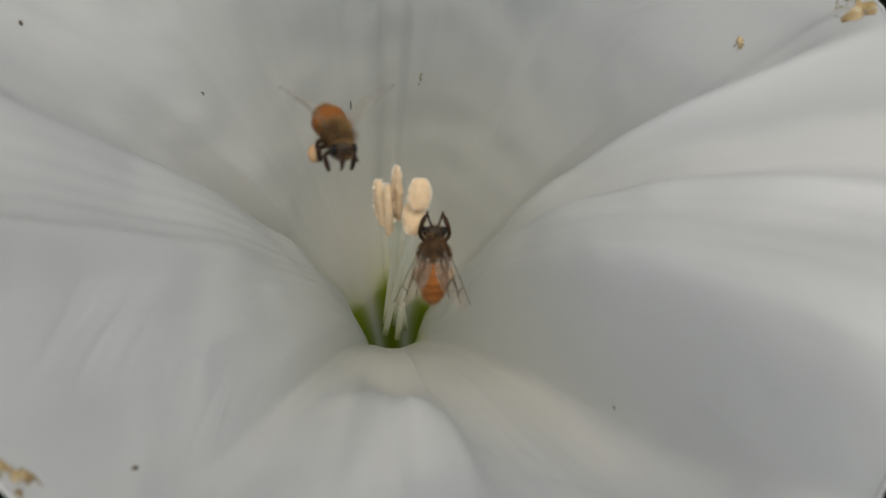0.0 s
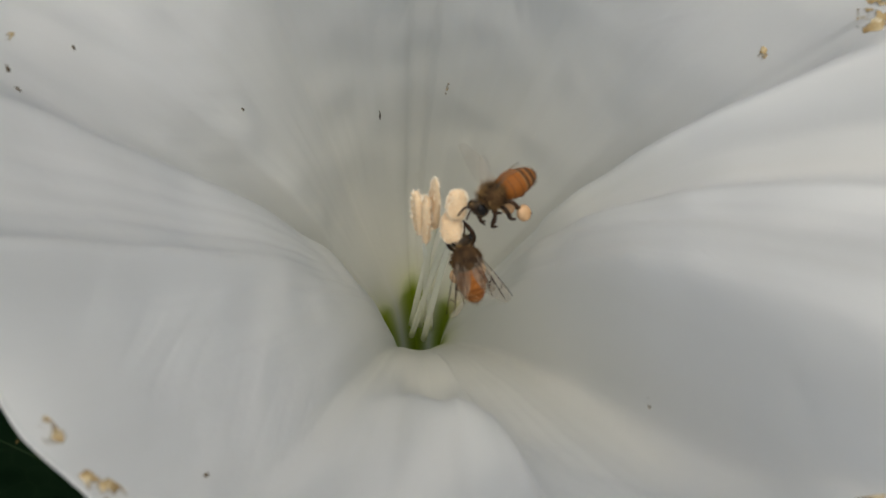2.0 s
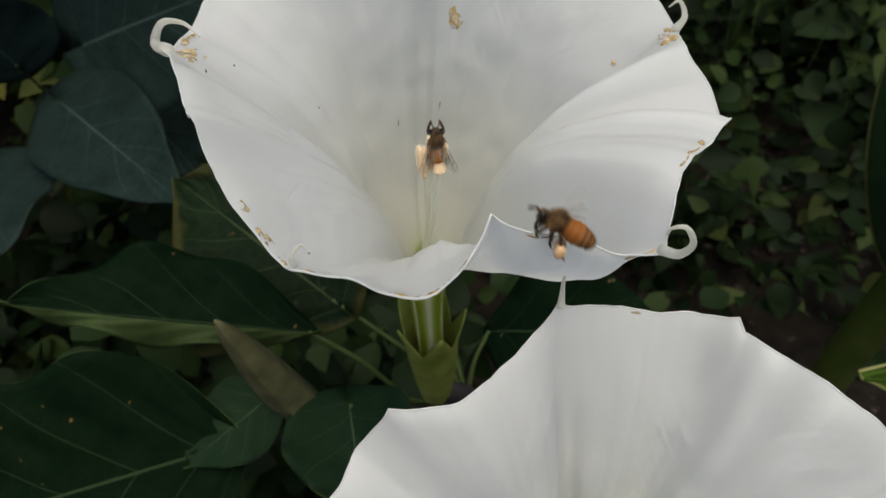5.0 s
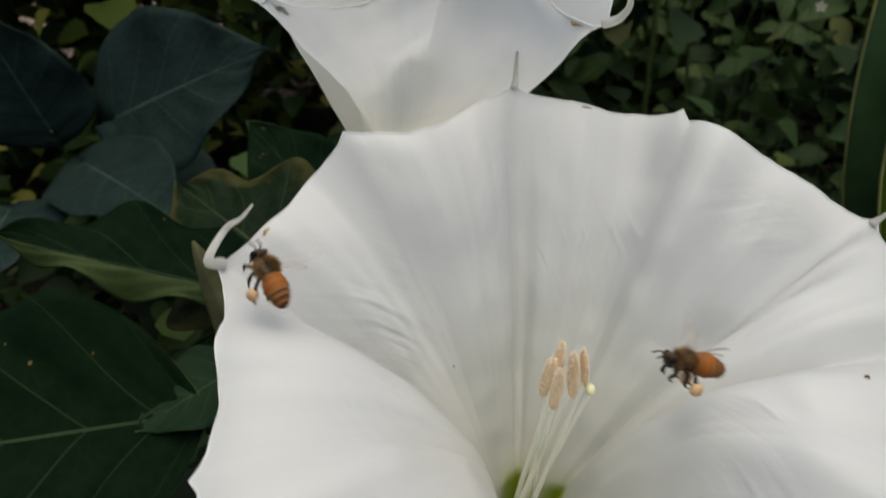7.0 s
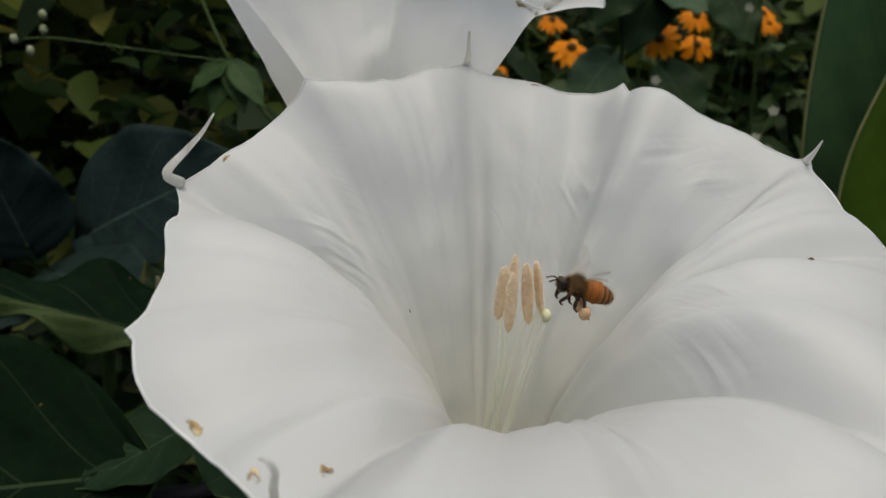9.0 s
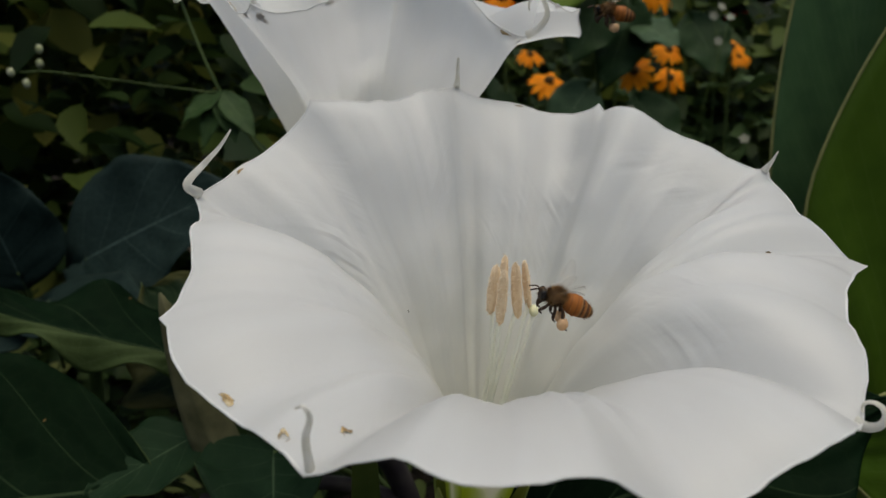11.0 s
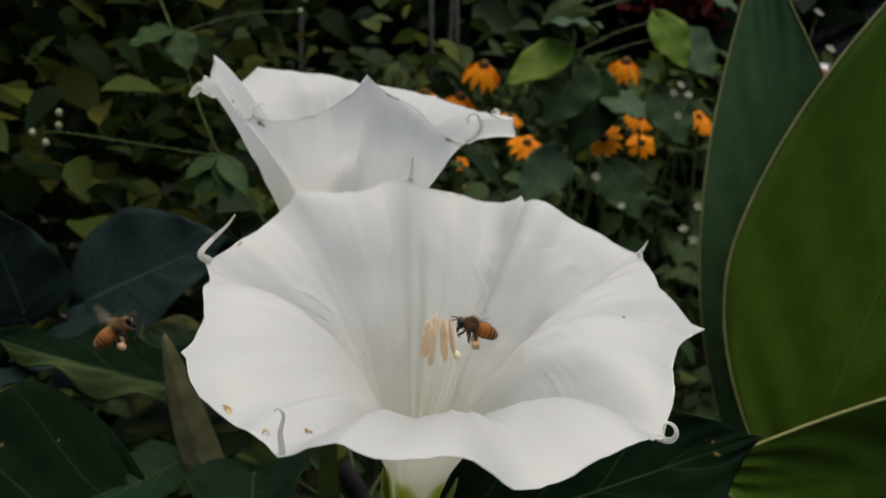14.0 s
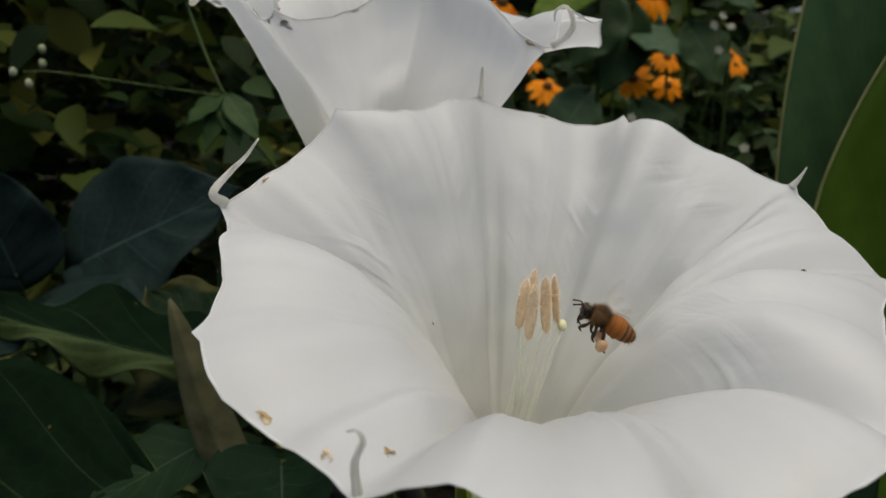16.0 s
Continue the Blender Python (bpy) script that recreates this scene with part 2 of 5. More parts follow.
# ---- mesh helpers ----
def mesh_of(name, verts, faces, uvs=None, smooth=True):
    me = bpy.data.meshes.new(name)
    me.from_pydata([tuple(map(float, v)) for v in verts], [], faces)
    if uvs is not None:
        lay = me.uv_layers.new(name="UVMap")
        idx = np.empty(len(me.loops), dtype=np.int32)
        me.loops.foreach_get("vertex_index", idx)
        lay.data.foreach_set("uv", np.asarray(uvs, dtype=np.float32)[idx].ravel())
    if smooth:
        me.polygons.foreach_set("use_smooth", [True] * len(me.polygons))
    me.update()
    return me


def part(name, me, mat, parent=None, label=""):
    """Links a mesh as one object under a thing or a part."""
    ob = new(name, me)
    me.materials.append(mat)
    ob.parent = parent
    if label:
        tagged(ob, label)
    return ob


def thing(name, place, label, category, group="", kind=""):
    ob = new(name)
    ob.empty_display_size = 0.01
    ob.matrix_basis = Matrix.Translation(place) if not isinstance(place, Matrix) else place
    return tagged(ob, label, category, group, kind)


def grid_faces(n, m, closed=False):
    out = []
    for i in range(n - 1):
        for j in range(m if closed else m - 1):
            k = (j + 1) % m
            out.append((i * m + j, i * m + k, (i + 1) * m + k, (i + 1) * m + j))
    return out


def tube_mesh(name, path, radii, sides=8):
    """A round tube along a path, tapered by its radii."""
    path = [Vector(p) for p in path]
    verts, side = [], Vector((0.3, 0.9, 0.2))
    for i, p in enumerate(path):
        d = (path[min(i + 1, len(path) - 1)] - path[max(i - 1, 0)]).normalized()
        a = (side - d * side.dot(d)).normalized()
        side = a
        b = d.cross(a)
        for k in range(sides):
            w = 2 * math.pi * k / sides
            verts.append(p + (a * math.cos(w) + b * math.sin(w)) * radii[i])
    faces = grid_faces(len(path), sides, True)
    n = len(path)
    faces.append(tuple(range(sides - 1, -1, -1)))
    faces.append(tuple((n - 1) * sides + k for k in range(sides)))
    return mesh_of(name, verts, faces)


def bent(points, n):
    """A smooth path (Catmull-Rom) through a few points."""
    pts = [Vector(p) for p in points]
    pts = [pts[0] * 2 - pts[1], *pts, pts[-1] * 2 - pts[-2]]
    out = []
    for k in range(n):
        s = k / (n - 1) * (len(pts) - 3)
        i = min(int(s), len(pts) - 4)
        t = s - i
        a, b, c, d = pts[i:i + 4]
        out.append(0.5 * ((2 * b) + (c - a) * t + (2 * a - 5 * b + 4 * c - d) * t * t + (3 * b - a - 3 * c + d) * t ** 3))
    return out


def ball(name, scale, seg=16, rings=10, shape=None):
    verts = []
    for i in range(rings + 1):
        p = math.pi * i / rings
        for j in range(seg):
            w = 2 * math.pi * j / seg
            v = Vector((math.cos(p), math.sin(p) * math.cos(w), math.sin(p) * math.sin(w)))
            k = shape(v) if shape else 1.0
            verts.append((v[0] * scale[0], v[1] * scale[1] * k, v[2] * scale[2] * k))
    return mesh_of(name, verts, grid_faces(rings + 1, seg, True))


# ---- trumpet flowers ----
class Trumpet:
    """A five-pleated trumpet. teeth: ten of (angle, radius, height, slope) round the rim, the even ones carry tendrils;
    waves: (radius, height) at a quarter, a half and three quarters of the way to the next tooth, and the slope half way;
    steps: teeth that stand above the margin that reaches them, with that margin's (radius, height);
    grooves: how deep each half lobe folds in beside its rib; spurs: teeth drawn out by (radius, height, width);
    shelves: for each half lobe, how far it rises from the throat and reaches in from the rim;
    creases: half lobes that step up along the line of their odd tooth;
    roll: inward domes of (place round the rim, width, height, way up, dip before it)."""

    def __init__(self, centre, teeth, waves, throat, base, rt, rb, rise, reach, pleat, seed, swell, roll, steps, grooves, spurs, belly, shelves, creases):
        self.shelves, self.creases = shelves, creases
        self.swell, self.roll, self.steps, self.grooves, self.spurs, self.belly = swell, roll, steps, grooves, spurs, belly
        self.c, self.teeth, self.waves = centre, teeth, waves
        self.throat, self.base, self.rt, self.rb = Vector(throat), Vector(base), rt, rb
        self.rise, self.reach, self.pleat, self.seed = rise, reach, pleat, seed
        self.up = (Vector((*centre, sum(t[2] for t in teeth) / 10)) - self.throat).normalized()

    def rim(self, i, s):
        """Rim values at the share s of the way from tooth i to the next."""
        a, b, w = self.teeth[i], self.teeth[(i + 1) % 10], self.waves[i]
        ang = a[0] + ((b[0] - a[0]) % 360) * s
        end = self.steps.get((i + 1) % 10, b[1:3])
        pts = [a[1:3], *w[:3], end]
        out = []
        for k in (0, 1):
            p = [q[k] for q in pts]
            p = [3 * p[0] - 3 * p[1] + p[2], *p, 3 * p[4] - 3 * p[3] + p[2]]
            j = min(int(s * 4), 3)
            t = s * 4 - j
            p0, p1, p2, p3 = p[j:j + 4]
            val = 0.5 * (2 * p1 + (p2 - p0) * t + (2 * p0 - 5 * p1 + 4 * p2 - p3) * t * t + (3 * p1 - p0 - 3 * p2 + p3) * t ** 3)
            lift = max(0.0, (s - 0.93) / 0.07)
            out.append(val + (b[1 + k] - end[k]) * lift * lift)
        near, q = (a, s * 2) if s < 0.5 else (b, (1 - s) * 2)
        sl = near[3] + (w[3] - near[3]) * (1 - (1 - q) ** 3)
        dr, dz, wide = self.spurs.get((i + (s >= 0.5)) % 10, (0.001, 0.0012, 0.06) if (i + (s >= 0.5)) % 2 == 0 else (0.0005, 0.0008, 0.05))
        out[0] += dr * math.exp(-q / wide)
        out[1] += dz * math.exp(-q / wide)
        u = radians(ang)
        ruf = noise.noise_vector(Vector((math.cos(u) * 9, math.sin(u) * 9, self.seed))) * 0.0008 + noise.noise_vector(Vector((math.cos(u) * 24, math.sin(u) * 24, self.seed))) * 0.0004
        return ang, out[0] + ruf[0], out[1] + ruf[1], sl + ruf[2] * 3000

    def eased(self, values, i, q):
        """A half lobe's value, eased into its neighbours' at the rib and at the odd tooth."""
        ease = lambda x: 0.5 * max(0.0, min(1.0, x)) ** 2 * (3 - 2 * max(0.0, min(1.0, x)))
        rib, tooth = ease(1 - q / 0.14), ease((q - 0.55) / 0.45)
        return values[i] * (1 - rib - tooth) + values[(i - 1) % 10 if i % 2 == 0 else (i + 1) % 10] * rib + values[i ^ 1] * tooth

    def point(self, i, s, v):
        ang, r, z, slope = self.rim(i, s)
        w = radians(ang)
        out = Vector((math.cos(w), math.sin(w), 0))
        q = s if i % 2 == 0 else 1 - s
        groove = self.eased(self.grooves, i, q)
        fold = groove / (1 + math.exp((q - 0.19) / 0.022)) + 0.10 * math.exp(-(q / 0.06) ** 2) + (0.50 if i in (1, 2) else 0.18) / (1 + math.exp((q - 0.11) / 0.014)) - self.swell[i // 2] * math.sin(math.pi * min(1, q) / 2) ** 1.1
        rib = math.exp(-(q / 0.05) ** 2)
        second = math.exp(-((1 - q) / 0.05) ** 2)
        if v < 0.3:
            t = v / 0.3
            mid = (self.base + self.throat) / 2 + (self.throat - self.up * 0.03 - self.base) * 0.2
            p = self.base * (1 - t) ** 2 + mid * 2 * t * (1 - t) + self.throat * t * t
            rad = self.rb + (self.rt - self.rb) * t ** 3
            return p + out * (rad + self.pleat * 0.22 * fold * t)
        t = (v - 0.3) / 0.7
        rim = Vector((self.c[0] + r * out[0], self.c[1] + r * out[1], z))
        b0 = self.throat + out * self.rt
        flat = 1 - min(1.0, groove) / (1 + math.exp((q - 0.21) / 0.03))
        rise, reach = (lo + (hi - lo) * flat for lo, hi in ((self.rise, self.eased([h[0] for h in self.shelves], i, q)), (self.reach, self.eased([h[1] for h in self.shelves], i, q))))
        b1 = b0 + self.up * rise + out * self.rise * (self.belly[1] + (self.belly[0] - self.belly[1]) * max(0.0, out[1]))
        sl = radians(slope)
        b2 = rim - (out * math.cos(sl) + Vector((0, 0, math.sin(sl)))) * reach * (1 + 0.2 * max(0.0, -slope / 60))
        p = b0 * (1 - t) ** 3 + b1 * 3 * t * (1 - t) ** 2 + b2 * 3 * t * t * (1 - t) + rim * t ** 3
        amp = self.pleat * (0.12 * (1 - t) + math.sin(math.pi * t ** 1.15) ** 0.8)
        away = (out - Vector((0, 0, 0.9 * t))).normalized()
        p += away * (amp * fold - 0.0007 * rib * math.sin(math.pi * t) - 0.0030 * second * t ** 5 * (1 - t) * 4)
        p -= Vector((0, 0, 0.0011)) * max(0.0, (t - 0.93) / 0.07) ** 2
        if i in self.creases:
            k = max(0.0, min(1.0, (q - 0.35) / 0.5))
            p -= away * self.creases[i] * k * k * (3 - 2 * k) * min(1.0, (1 - q) / 0.07) * math.sin(math.pi * t) ** 0.7
        for at, wide, high, way, dip in self.roll:
            across = math.exp(-((i + s - at) / wide) ** 2)
            along = math.exp(-((t - way) / 0.10) ** 2) + 0.6 * math.exp(-((t - way - 0.16) / 0.14) ** 2) - dip * math.exp(-((t - way + 0.17) / 0.10) ** 2)
            p += (Vector((0, 0, 0.8)) - out * 0.6) * (high * across * along)
        k = math.sin(math.pi * t) ** 0.5 * 0.0014
        nv = noise.noise_vector(p * 48 + Vector((self.seed, 0, 0)))
        nw = noise.noise_vector(p * 130 + Vector((self.seed, 9, 0)))
        return p + away * (nv[0] * k + nw[0] * k * 0.45)

    def mesh(self, name, seg=30, rows=84):
        verts, uvs, tint = [], [], []
        for a in range(rows + 1):
            v = a / rows
            for i in range(10):
                for b in range(seg):
                    s = b / seg
                    p = self.point(i, s, v)
                    verts.append(p)
                    uvs.append(((i + s) / 10, v))
                    q = s if i % 2 == 0 else 1 - s
                    pocket = max(0.0, math.cos(q * math.pi / 2)) ** 0.6
                    g = max(0.0, min(1.0, (0.330 + 0.035 * pocket - v) / 0.075))
                    tint.append(g * (0.28 + 0.72 * pocket))
        me = mesh_of(name, verts, grid_faces(rows + 1, 10 * seg, True), uvs)
        at = me.attributes.new("throat", "FLOAT", "POINT")
        at.data.foreach_set("value", tint)
        return me

    def patch(self, name, i, s, v, ds, dv, seed, outside=False, lift=0.00035):
        """A ragged flake that lies on the inner or the outer face of the petal."""
        verts, faces, n = [], [], 18
        v = min(v, 0.998 - dv * 0.7)
        rnd = random.Random(seed)
        ph = [rnd.uniform(0, 6.28) for _ in range(3)]
        for ring in (0.0, 0.5, 1.0):
            for k in range(n):
                w = 2 * math.pi * k / n
                e = 0.65 * ring * (1 + 0.28 * math.sin(2 * w + ph[0]) + 0.2 * math.sin(3 * w + ph[1]) + 0.13 * math.sin(7 * w + ph[2]))
                ss, vv = s + ds * e * math.cos(w), min(0.998, v + dv * e * math.sin(w))
                ii = i
                if ss < 0:
                    ii, ss = (i - 1) % 10, ss + 1
                elif ss >= 1:
                    ii, ss = (i + 1) % 10, ss - 1
                p = self.point(ii, ss, vv)
                a = self.point(ii, ss, vv - 0.01) - p
                b = self.point(ii, min(0.999, ss + 0.01), vv) - self.point(ii, max(0, ss - 0.01), vv)
                nn = b.cross(a)
                nn.normalize()
                if nn.dot(Vector((self.c[0], self.c[1], p.z + 0.03)) - p) < 0:
                    nn = -nn
                verts.append(p + nn * lift * (1.4 - ring) * (-1 if outside else 1))
        return mesh_of(name, verts, grid_faces(3, n, True))


def tendril_path(p, out, length, up, curl, side=0.0, late=1.3):
    """From the rim outwards, turning up, then curling over by curl degrees."""
    p, out = Vector(p), Vector((*out, 0)).normalized()
    lat = Vector((-out[1], out[0], 0))
    pts, n, pos = [], 22, p - out * 0.0015
    for k in range(n):
        t = k / (n - 1)
        a = radians(up + curl * t ** late)
        pts.append(pos.copy())
        pos = pos + (out * math.cos(a) + Vector((0, 0, math.sin(a))) + lat * side * t).normalized() * (length / n)
    return pts


def anther(name, length, width, wide=0.7):
    """Two long fuzzy lobes with a groove between them; hangs from its top."""
    verts, uvs = [], []
    n, m = 13, 16
    for a in range(n):
        t = a / (n - 1)
        w = width * (max(0.0, math.sin(math.pi * t)) ** 0.28 + 0.01)
        for k in range(m):
            q = 2 * math.pi * k / m
            groove = 1 - 0.45 * abs(math.cos(q)) ** 4 - 0.25 * abs(math.sin(q)) ** 8
            jag = 1 + 0.07 * math.sin(a * 5.1 + k * 2.3)
            verts.append((w * wide * math.cos(q) * groove * jag, w * math.sin(q) * (0.9 + 0.1 * groove) * jag, -length * t))
    return mesh_of(name, verts, [*grid_faces(n, m, True)])


def fuzz(name, length, width, seed, count=320):
    """Short pale hairs and pollen grains over an anther."""
    rnd = random.Random(seed)
    verts, faces = [], []
    for _ in range(count):
        t, q = rnd.uniform(0.0, 1.0), rnd.uniform(0, 6.283)
        w = width * (math.sin(math.pi * t) ** 0.4)
        p = Vector((w * 0.55 * math.cos(q), w * math.sin(q), -length * t))
        o = Vector((math.cos(q), math.sin(q), rnd.uniform(-0.4, 0.8))).normalized()
        e = p + o * rnd.uniform(0.0001, 0.0005)
        s = o.orthogonal().normalized() * 0.00006
        k = len(verts)
        verts += [p + s, p - s, e - s * 1.3, e + s * 1.3]
        faces.append((k, k + 1, k + 2, k + 3))
    return mesh_of(name, verts, faces, smooth=False)


def stamens(flower, root, anthers, tag):
    """root: where the filaments leave the tube; anthers: the top, the tilt, the length and the half width of each."""
    for k, (tip, tilt, length, width) in enumerate(anthers):
        tip, root_k = Vector(tip), Vector(root) + Vector((0.0028 * math.cos(1.256 * k), 0.0028 * math.sin(1.256 * k), 0))
        m = Matrix.Translation(tip) @ pose(0, 0, 0, tilt[0], tilt[1], 0) @ pose(0, 0, 0, 0, 0, tilt[2])
        hold = m @ Vector((0.0008, 0, -length * 0.72))
        path = bent([root_k, root_k * 0.6 + hold * 0.4 + Vector((0, 0, 0.001)), hold], 10)
        st = part("stamen", tube_mesh("stamen", path, [0.0008 - 0.00003 * j for j in range(10)], 8), M_FILAMENT, flower, "pale slender filament with a cream anther")
        an = part("anther", anther("anther", length, width), M_ANTHER, st, "cream-tan fuzzy anther")
        an.matrix_local = m
        fz = fuzz("pollen", length, width, tag + k, 240 if length > 0.006 else 700)
        fz.transform(m)
        part("pollen", fz, M_POLLEN_FUZZ, st, "pale pollen fringe")


def calyx(flower, top, low, rt, rl, sepals, seed):
    """A ribbed green tube that ends in pointed sepals."""
    rnd = random.Random(seed)
    top, low = Vector(top), Vector(low)
    verts, n, m = [], 16, 50
    for a in range(n):
        t = a / (n - 1)
        for k in range(m):
            w = 2 * math.pi * k / m
            tooth = abs(((k / m * sepals) % 1) - 0.5) * 2
            reach = 1.0 + (0.34 * (tooth - 0.45)) * max(0, t - 0.6) / 0.4
            p = low + (top - low) * (t * reach)
            rad = rl + (rt - rl) * math.sin(t * 1.57) + 0.0035 * max(0, t - 0.8) / 0.2 * tooth + 0.0005 * math.cos(w * 5)
            verts.append(p + Vector((math.cos(w), math.sin(w), 0)) * rad)
    ob = part("calyx", mesh_of("calyx", verts, grid_faces(n, m, True)), M_CALYX, flower, "yellow-green ribbed calyx with pointed sepals")
    so = ob.modifiers.new("thick", "SOLIDIFY")
    so.thickness = 0.0007


def flower(label, mat, tr, tendrils, patches, seed):
    root = thing("trumpet_flower", (0, 0, 0), label, "flower", "trumpet flowers")
    co = part("corolla", tr.mesh("corolla"), mat, root, "white pleated trumpet corolla")
    edge = [tr.point(i, k / 22, 1.0) for i in range(10) for k in range(22)]
    part("petal_margin", tube_mesh("petal_margin", [*edge, edge[0]], [0.00028] * 221, 6), M_MARGIN, co, "thickened petal margin")
    for i, shape in tendrils.items():
        w = radians(tr.teeth[i][0])
        p = tr.point(i, 0.0, 1.0)
        if len(shape) == 2:
            rad, path = shape[0], bent([p - Vector((math.cos(w), math.sin(w), 0)) * 0.0015, *shape[1]], 22)
        else:
            length, up, curl, side, rad, late = shape
            path = tendril_path(p, (math.cos(w), math.sin(w)), length, up, curl, side, late)
        part("tendril", tube_mesh("tendril", path, [rad * (1 - 0.85 * (k / 21) ** 0.8) for k in range(22)], 10), M_TENDRIL, root, "thin curled petal tip")
    for k, (i, s, v, ds, dv, dark) in enumerate(patches):
        if dark == 1:
            part("speck", tr.patch("speck", i, s, v, ds, dv, seed + k), M_SPECK, root, "small dark speck on the petal")
        else:
            part("withered_patch", tr.patch("withered_patch", i, s, v, ds, dv, seed + k, dark == 2), M_WITHER, root, "brown withered petal patch")
    return root


# the upper flower, older, browned at the tips; teeth are (angle, radius, height, slope)
A = Trumpet((0.0, 0.070),
            [(16.5, 0.0679, 0.5733, 8), (58.7, 0.0702, 0.5830, 18), (97.4, 0.0633, 0.5894, 15), (135.1, 0.0837, 0.5957, 22), (175.1, 0.0770, 0.5844, 15),
             (210.4, 0.0671, 0.5967, 60), (239.5, 0.0718, 0.5734, 55), (276.2, 0.0638, 0.5891, 95), (310.9, 0.0720, 0.5645, 30), (343.9, 0.0717, 0.5743, 5)],
            [((0.0708, 0.5747), (0.0722, 0.5766), (0.0719, 0.5793), 10), ((0.0680, 0.5855), (0.0663, 0.5873), (0.0648, 0.5885), 15),
             ((0.0655, 0.5930), (0.0689, 0.5939), (0.0749, 0.5950), 15), ((0.0819, 0.5874), (0.0798, 0.5816), (0.0782, 0.5806), 15),
             ((0.0709, 0.5892), (0.0689, 0.5888), (0.0679, 0.5884), 50), ((0.0689, 0.5848), (0.0698, 0.5795), (0.0702, 0.5730), 50),
             ((0.0688, 0.5722), (0.0719, 0.5745), (0.0732, 0.5791), 60), ((0.0647, 0.5832), (0.0662, 0.5780), (0.0680, 0.5688), 110),
             ((0.0678, 0.5750), (0.0664, 0.5768), (0.0689, 0.5742), 14), ((0.0727, 0.5653), (0.0709, 0.5688), (0.0667, 0.5742), 10)],
            (-0.0130, 0.0765, 0.485), (-0.0140, 0.0750, 0.425), 0.0088, 0.0055, 0.034, 0.031, 0.0050, 3.0, (0.25, 0.25, 0.9, 0.1, 0.6), [(6.72, 0.34, 0.0080, 0.54, 0.3)], {},
            (0.4, 0.12, 0.12, 0.4, 1.1, 0.2, 0.12, 0.15, 0.2, 1.1), {9: (0.0012, 0.0008, 0.06), 5: (0.001, 0.001, 0.05), 7: (0.0, 0.001, 0.05)}, (1.0, 0.35),
            ((0.038, 0.034), (0.036, 0.034), (0.040, 0.036), (0.046, 0.036), (0.058, 0.036), (0.056, 0.036), (0.046, 0.034), (0.046, 0.026), (0.062, 0.046), (0.062, 0.044)), {8: 0.0015})
# blemishes: (sector, share of it, way up the petal, half sizes, 1 for a dark speck, 2 for the outer face)
BROWNED = [(9, 0.95, 0.967, 0.11, 0.034, 0), (0, 0.03, 0.985, 0.05, 0.020, 0), (3, 0.95, 0.957, 0.11, 0.034, 0), (3, 0.80, 0.985, 0.10, 0.016, 0), (1, 0.66, 0.760, 0.10, 0.036, 0),
           (0, 0.09, 0.843, 0.035, 0.010, 0), (3, 0.90, 0.933, 0.025, 0.006, 0), (1, 0.74, 0.590, 0.022, 0.011, 0), (5, 0.48, 0.985, 0.05, 0.013, 0), (5, 0.66, 0.988, 0.10, 0.014, 0), (5, 0.86, 0.993, 0.08, 0.008, 0),
           (6, 0.02, 0.970, 0.06, 0.024, 0), (7, 0.82, 0.985, 0.07, 0.010, 2), (7, 0.25, 0.990, 0.12, 0.006, 2)]
SCORCHED = [(6, 0.55, 0.993, 0.10, 0.005, 0), (6, 0.72, 0.992, 0.12, 0.005, 0), (6, 0.86, 0.993, 0.08, 0.005, 0), (7, 0.58, 0.985, 0.12, 0.010, 0), (7, 0.81, 0.985, 0.10, 0.010, 0), (7, 0.94, 0.982, 0.08, 0.014, 0),
            (8, 0.72, 0.993, 0.07, 0.006, 0), (8, 0.57, 0.996, 0.09, 0.003, 0), (8, 0.44, 0.996, 0.08, 0.003, 0)]
SPECKS = [(2, 0.42, 0.557, 0.012, 0.008, 1), (3, 0.57, 0.693, 0.010, 0.003, 1), (3, 0.83, 0.880, 0.010, 0.003, 1), (4, 0.04, 0.913, 0.014, 0.004, 1), (4, 0.10, 0.905, 0.012, 0.004, 1), (5, 0.79, 0.903, 0.012, 0.004, 1),
          (7, 0.96, 0.727, 0.012, 0.004, 0)]
fa = flower("large open white trumpet flower with brown withered tips", M_PETAL_A, A,
            {0: (0.0014, ((0.0680, 0.0935, 0.5748), (0.0675, 0.0990, 0.5765), (0.0645, 0.0985, 0.5750))),
             4: (0.0019, ((-0.0831, 0.0864, 0.5800), (-0.0800, 0.0885, 0.5850), (-0.0730, 0.0855, 0.5865), (-0.0672, 0.0794, 0.5860))),
             6: (0.0009, ((-0.0365, 0.0090, 0.5760), (-0.0345, 0.0110, 0.5775), (-0.0325, 0.0095, 0.5770))),
             8: (0.0014, ((0.0500, 0.0125, 0.5665), (0.0522, 0.0120, 0.5705), (0.0500, 0.0125, 0.5755), (0.0470, 0.0135, 0.5745), (0.0468, 0.0140, 0.5715)))},
            BROWNED + SCORCHED + SPECKS, 10)
stamens(fa, (-0.0125, 0.0765, 0.478), [((-0.0107, 0.0709, 0.5508), (-28, -3, 20), 0.0090, 0.0019), ((-0.0090, 0.0690, 0.5520), (-15, 2, 0), 0.0112, 0.0017),
                                       ((-0.0074, 0.0706, 0.5548), (-12, 2, 30), 0.0125, 0.0013), ((-0.0036, 0.0697, 0.5528), (-42, 6, 90), 0.0056, 0.0017),
                                       ((-0.0048, 0.0680, 0.5485), (-58, 0, 90), 0.0056, 0.0018)], 50)
part("pistil", tube_mesh("pistil", bent([(-0.0125, 0.0775, 0.478), (-0.0085, 0.074, 0.515), (-0.004, 0.071, 0.545)], 10), [0.0006] * 10), M_FILAMENT, fa)
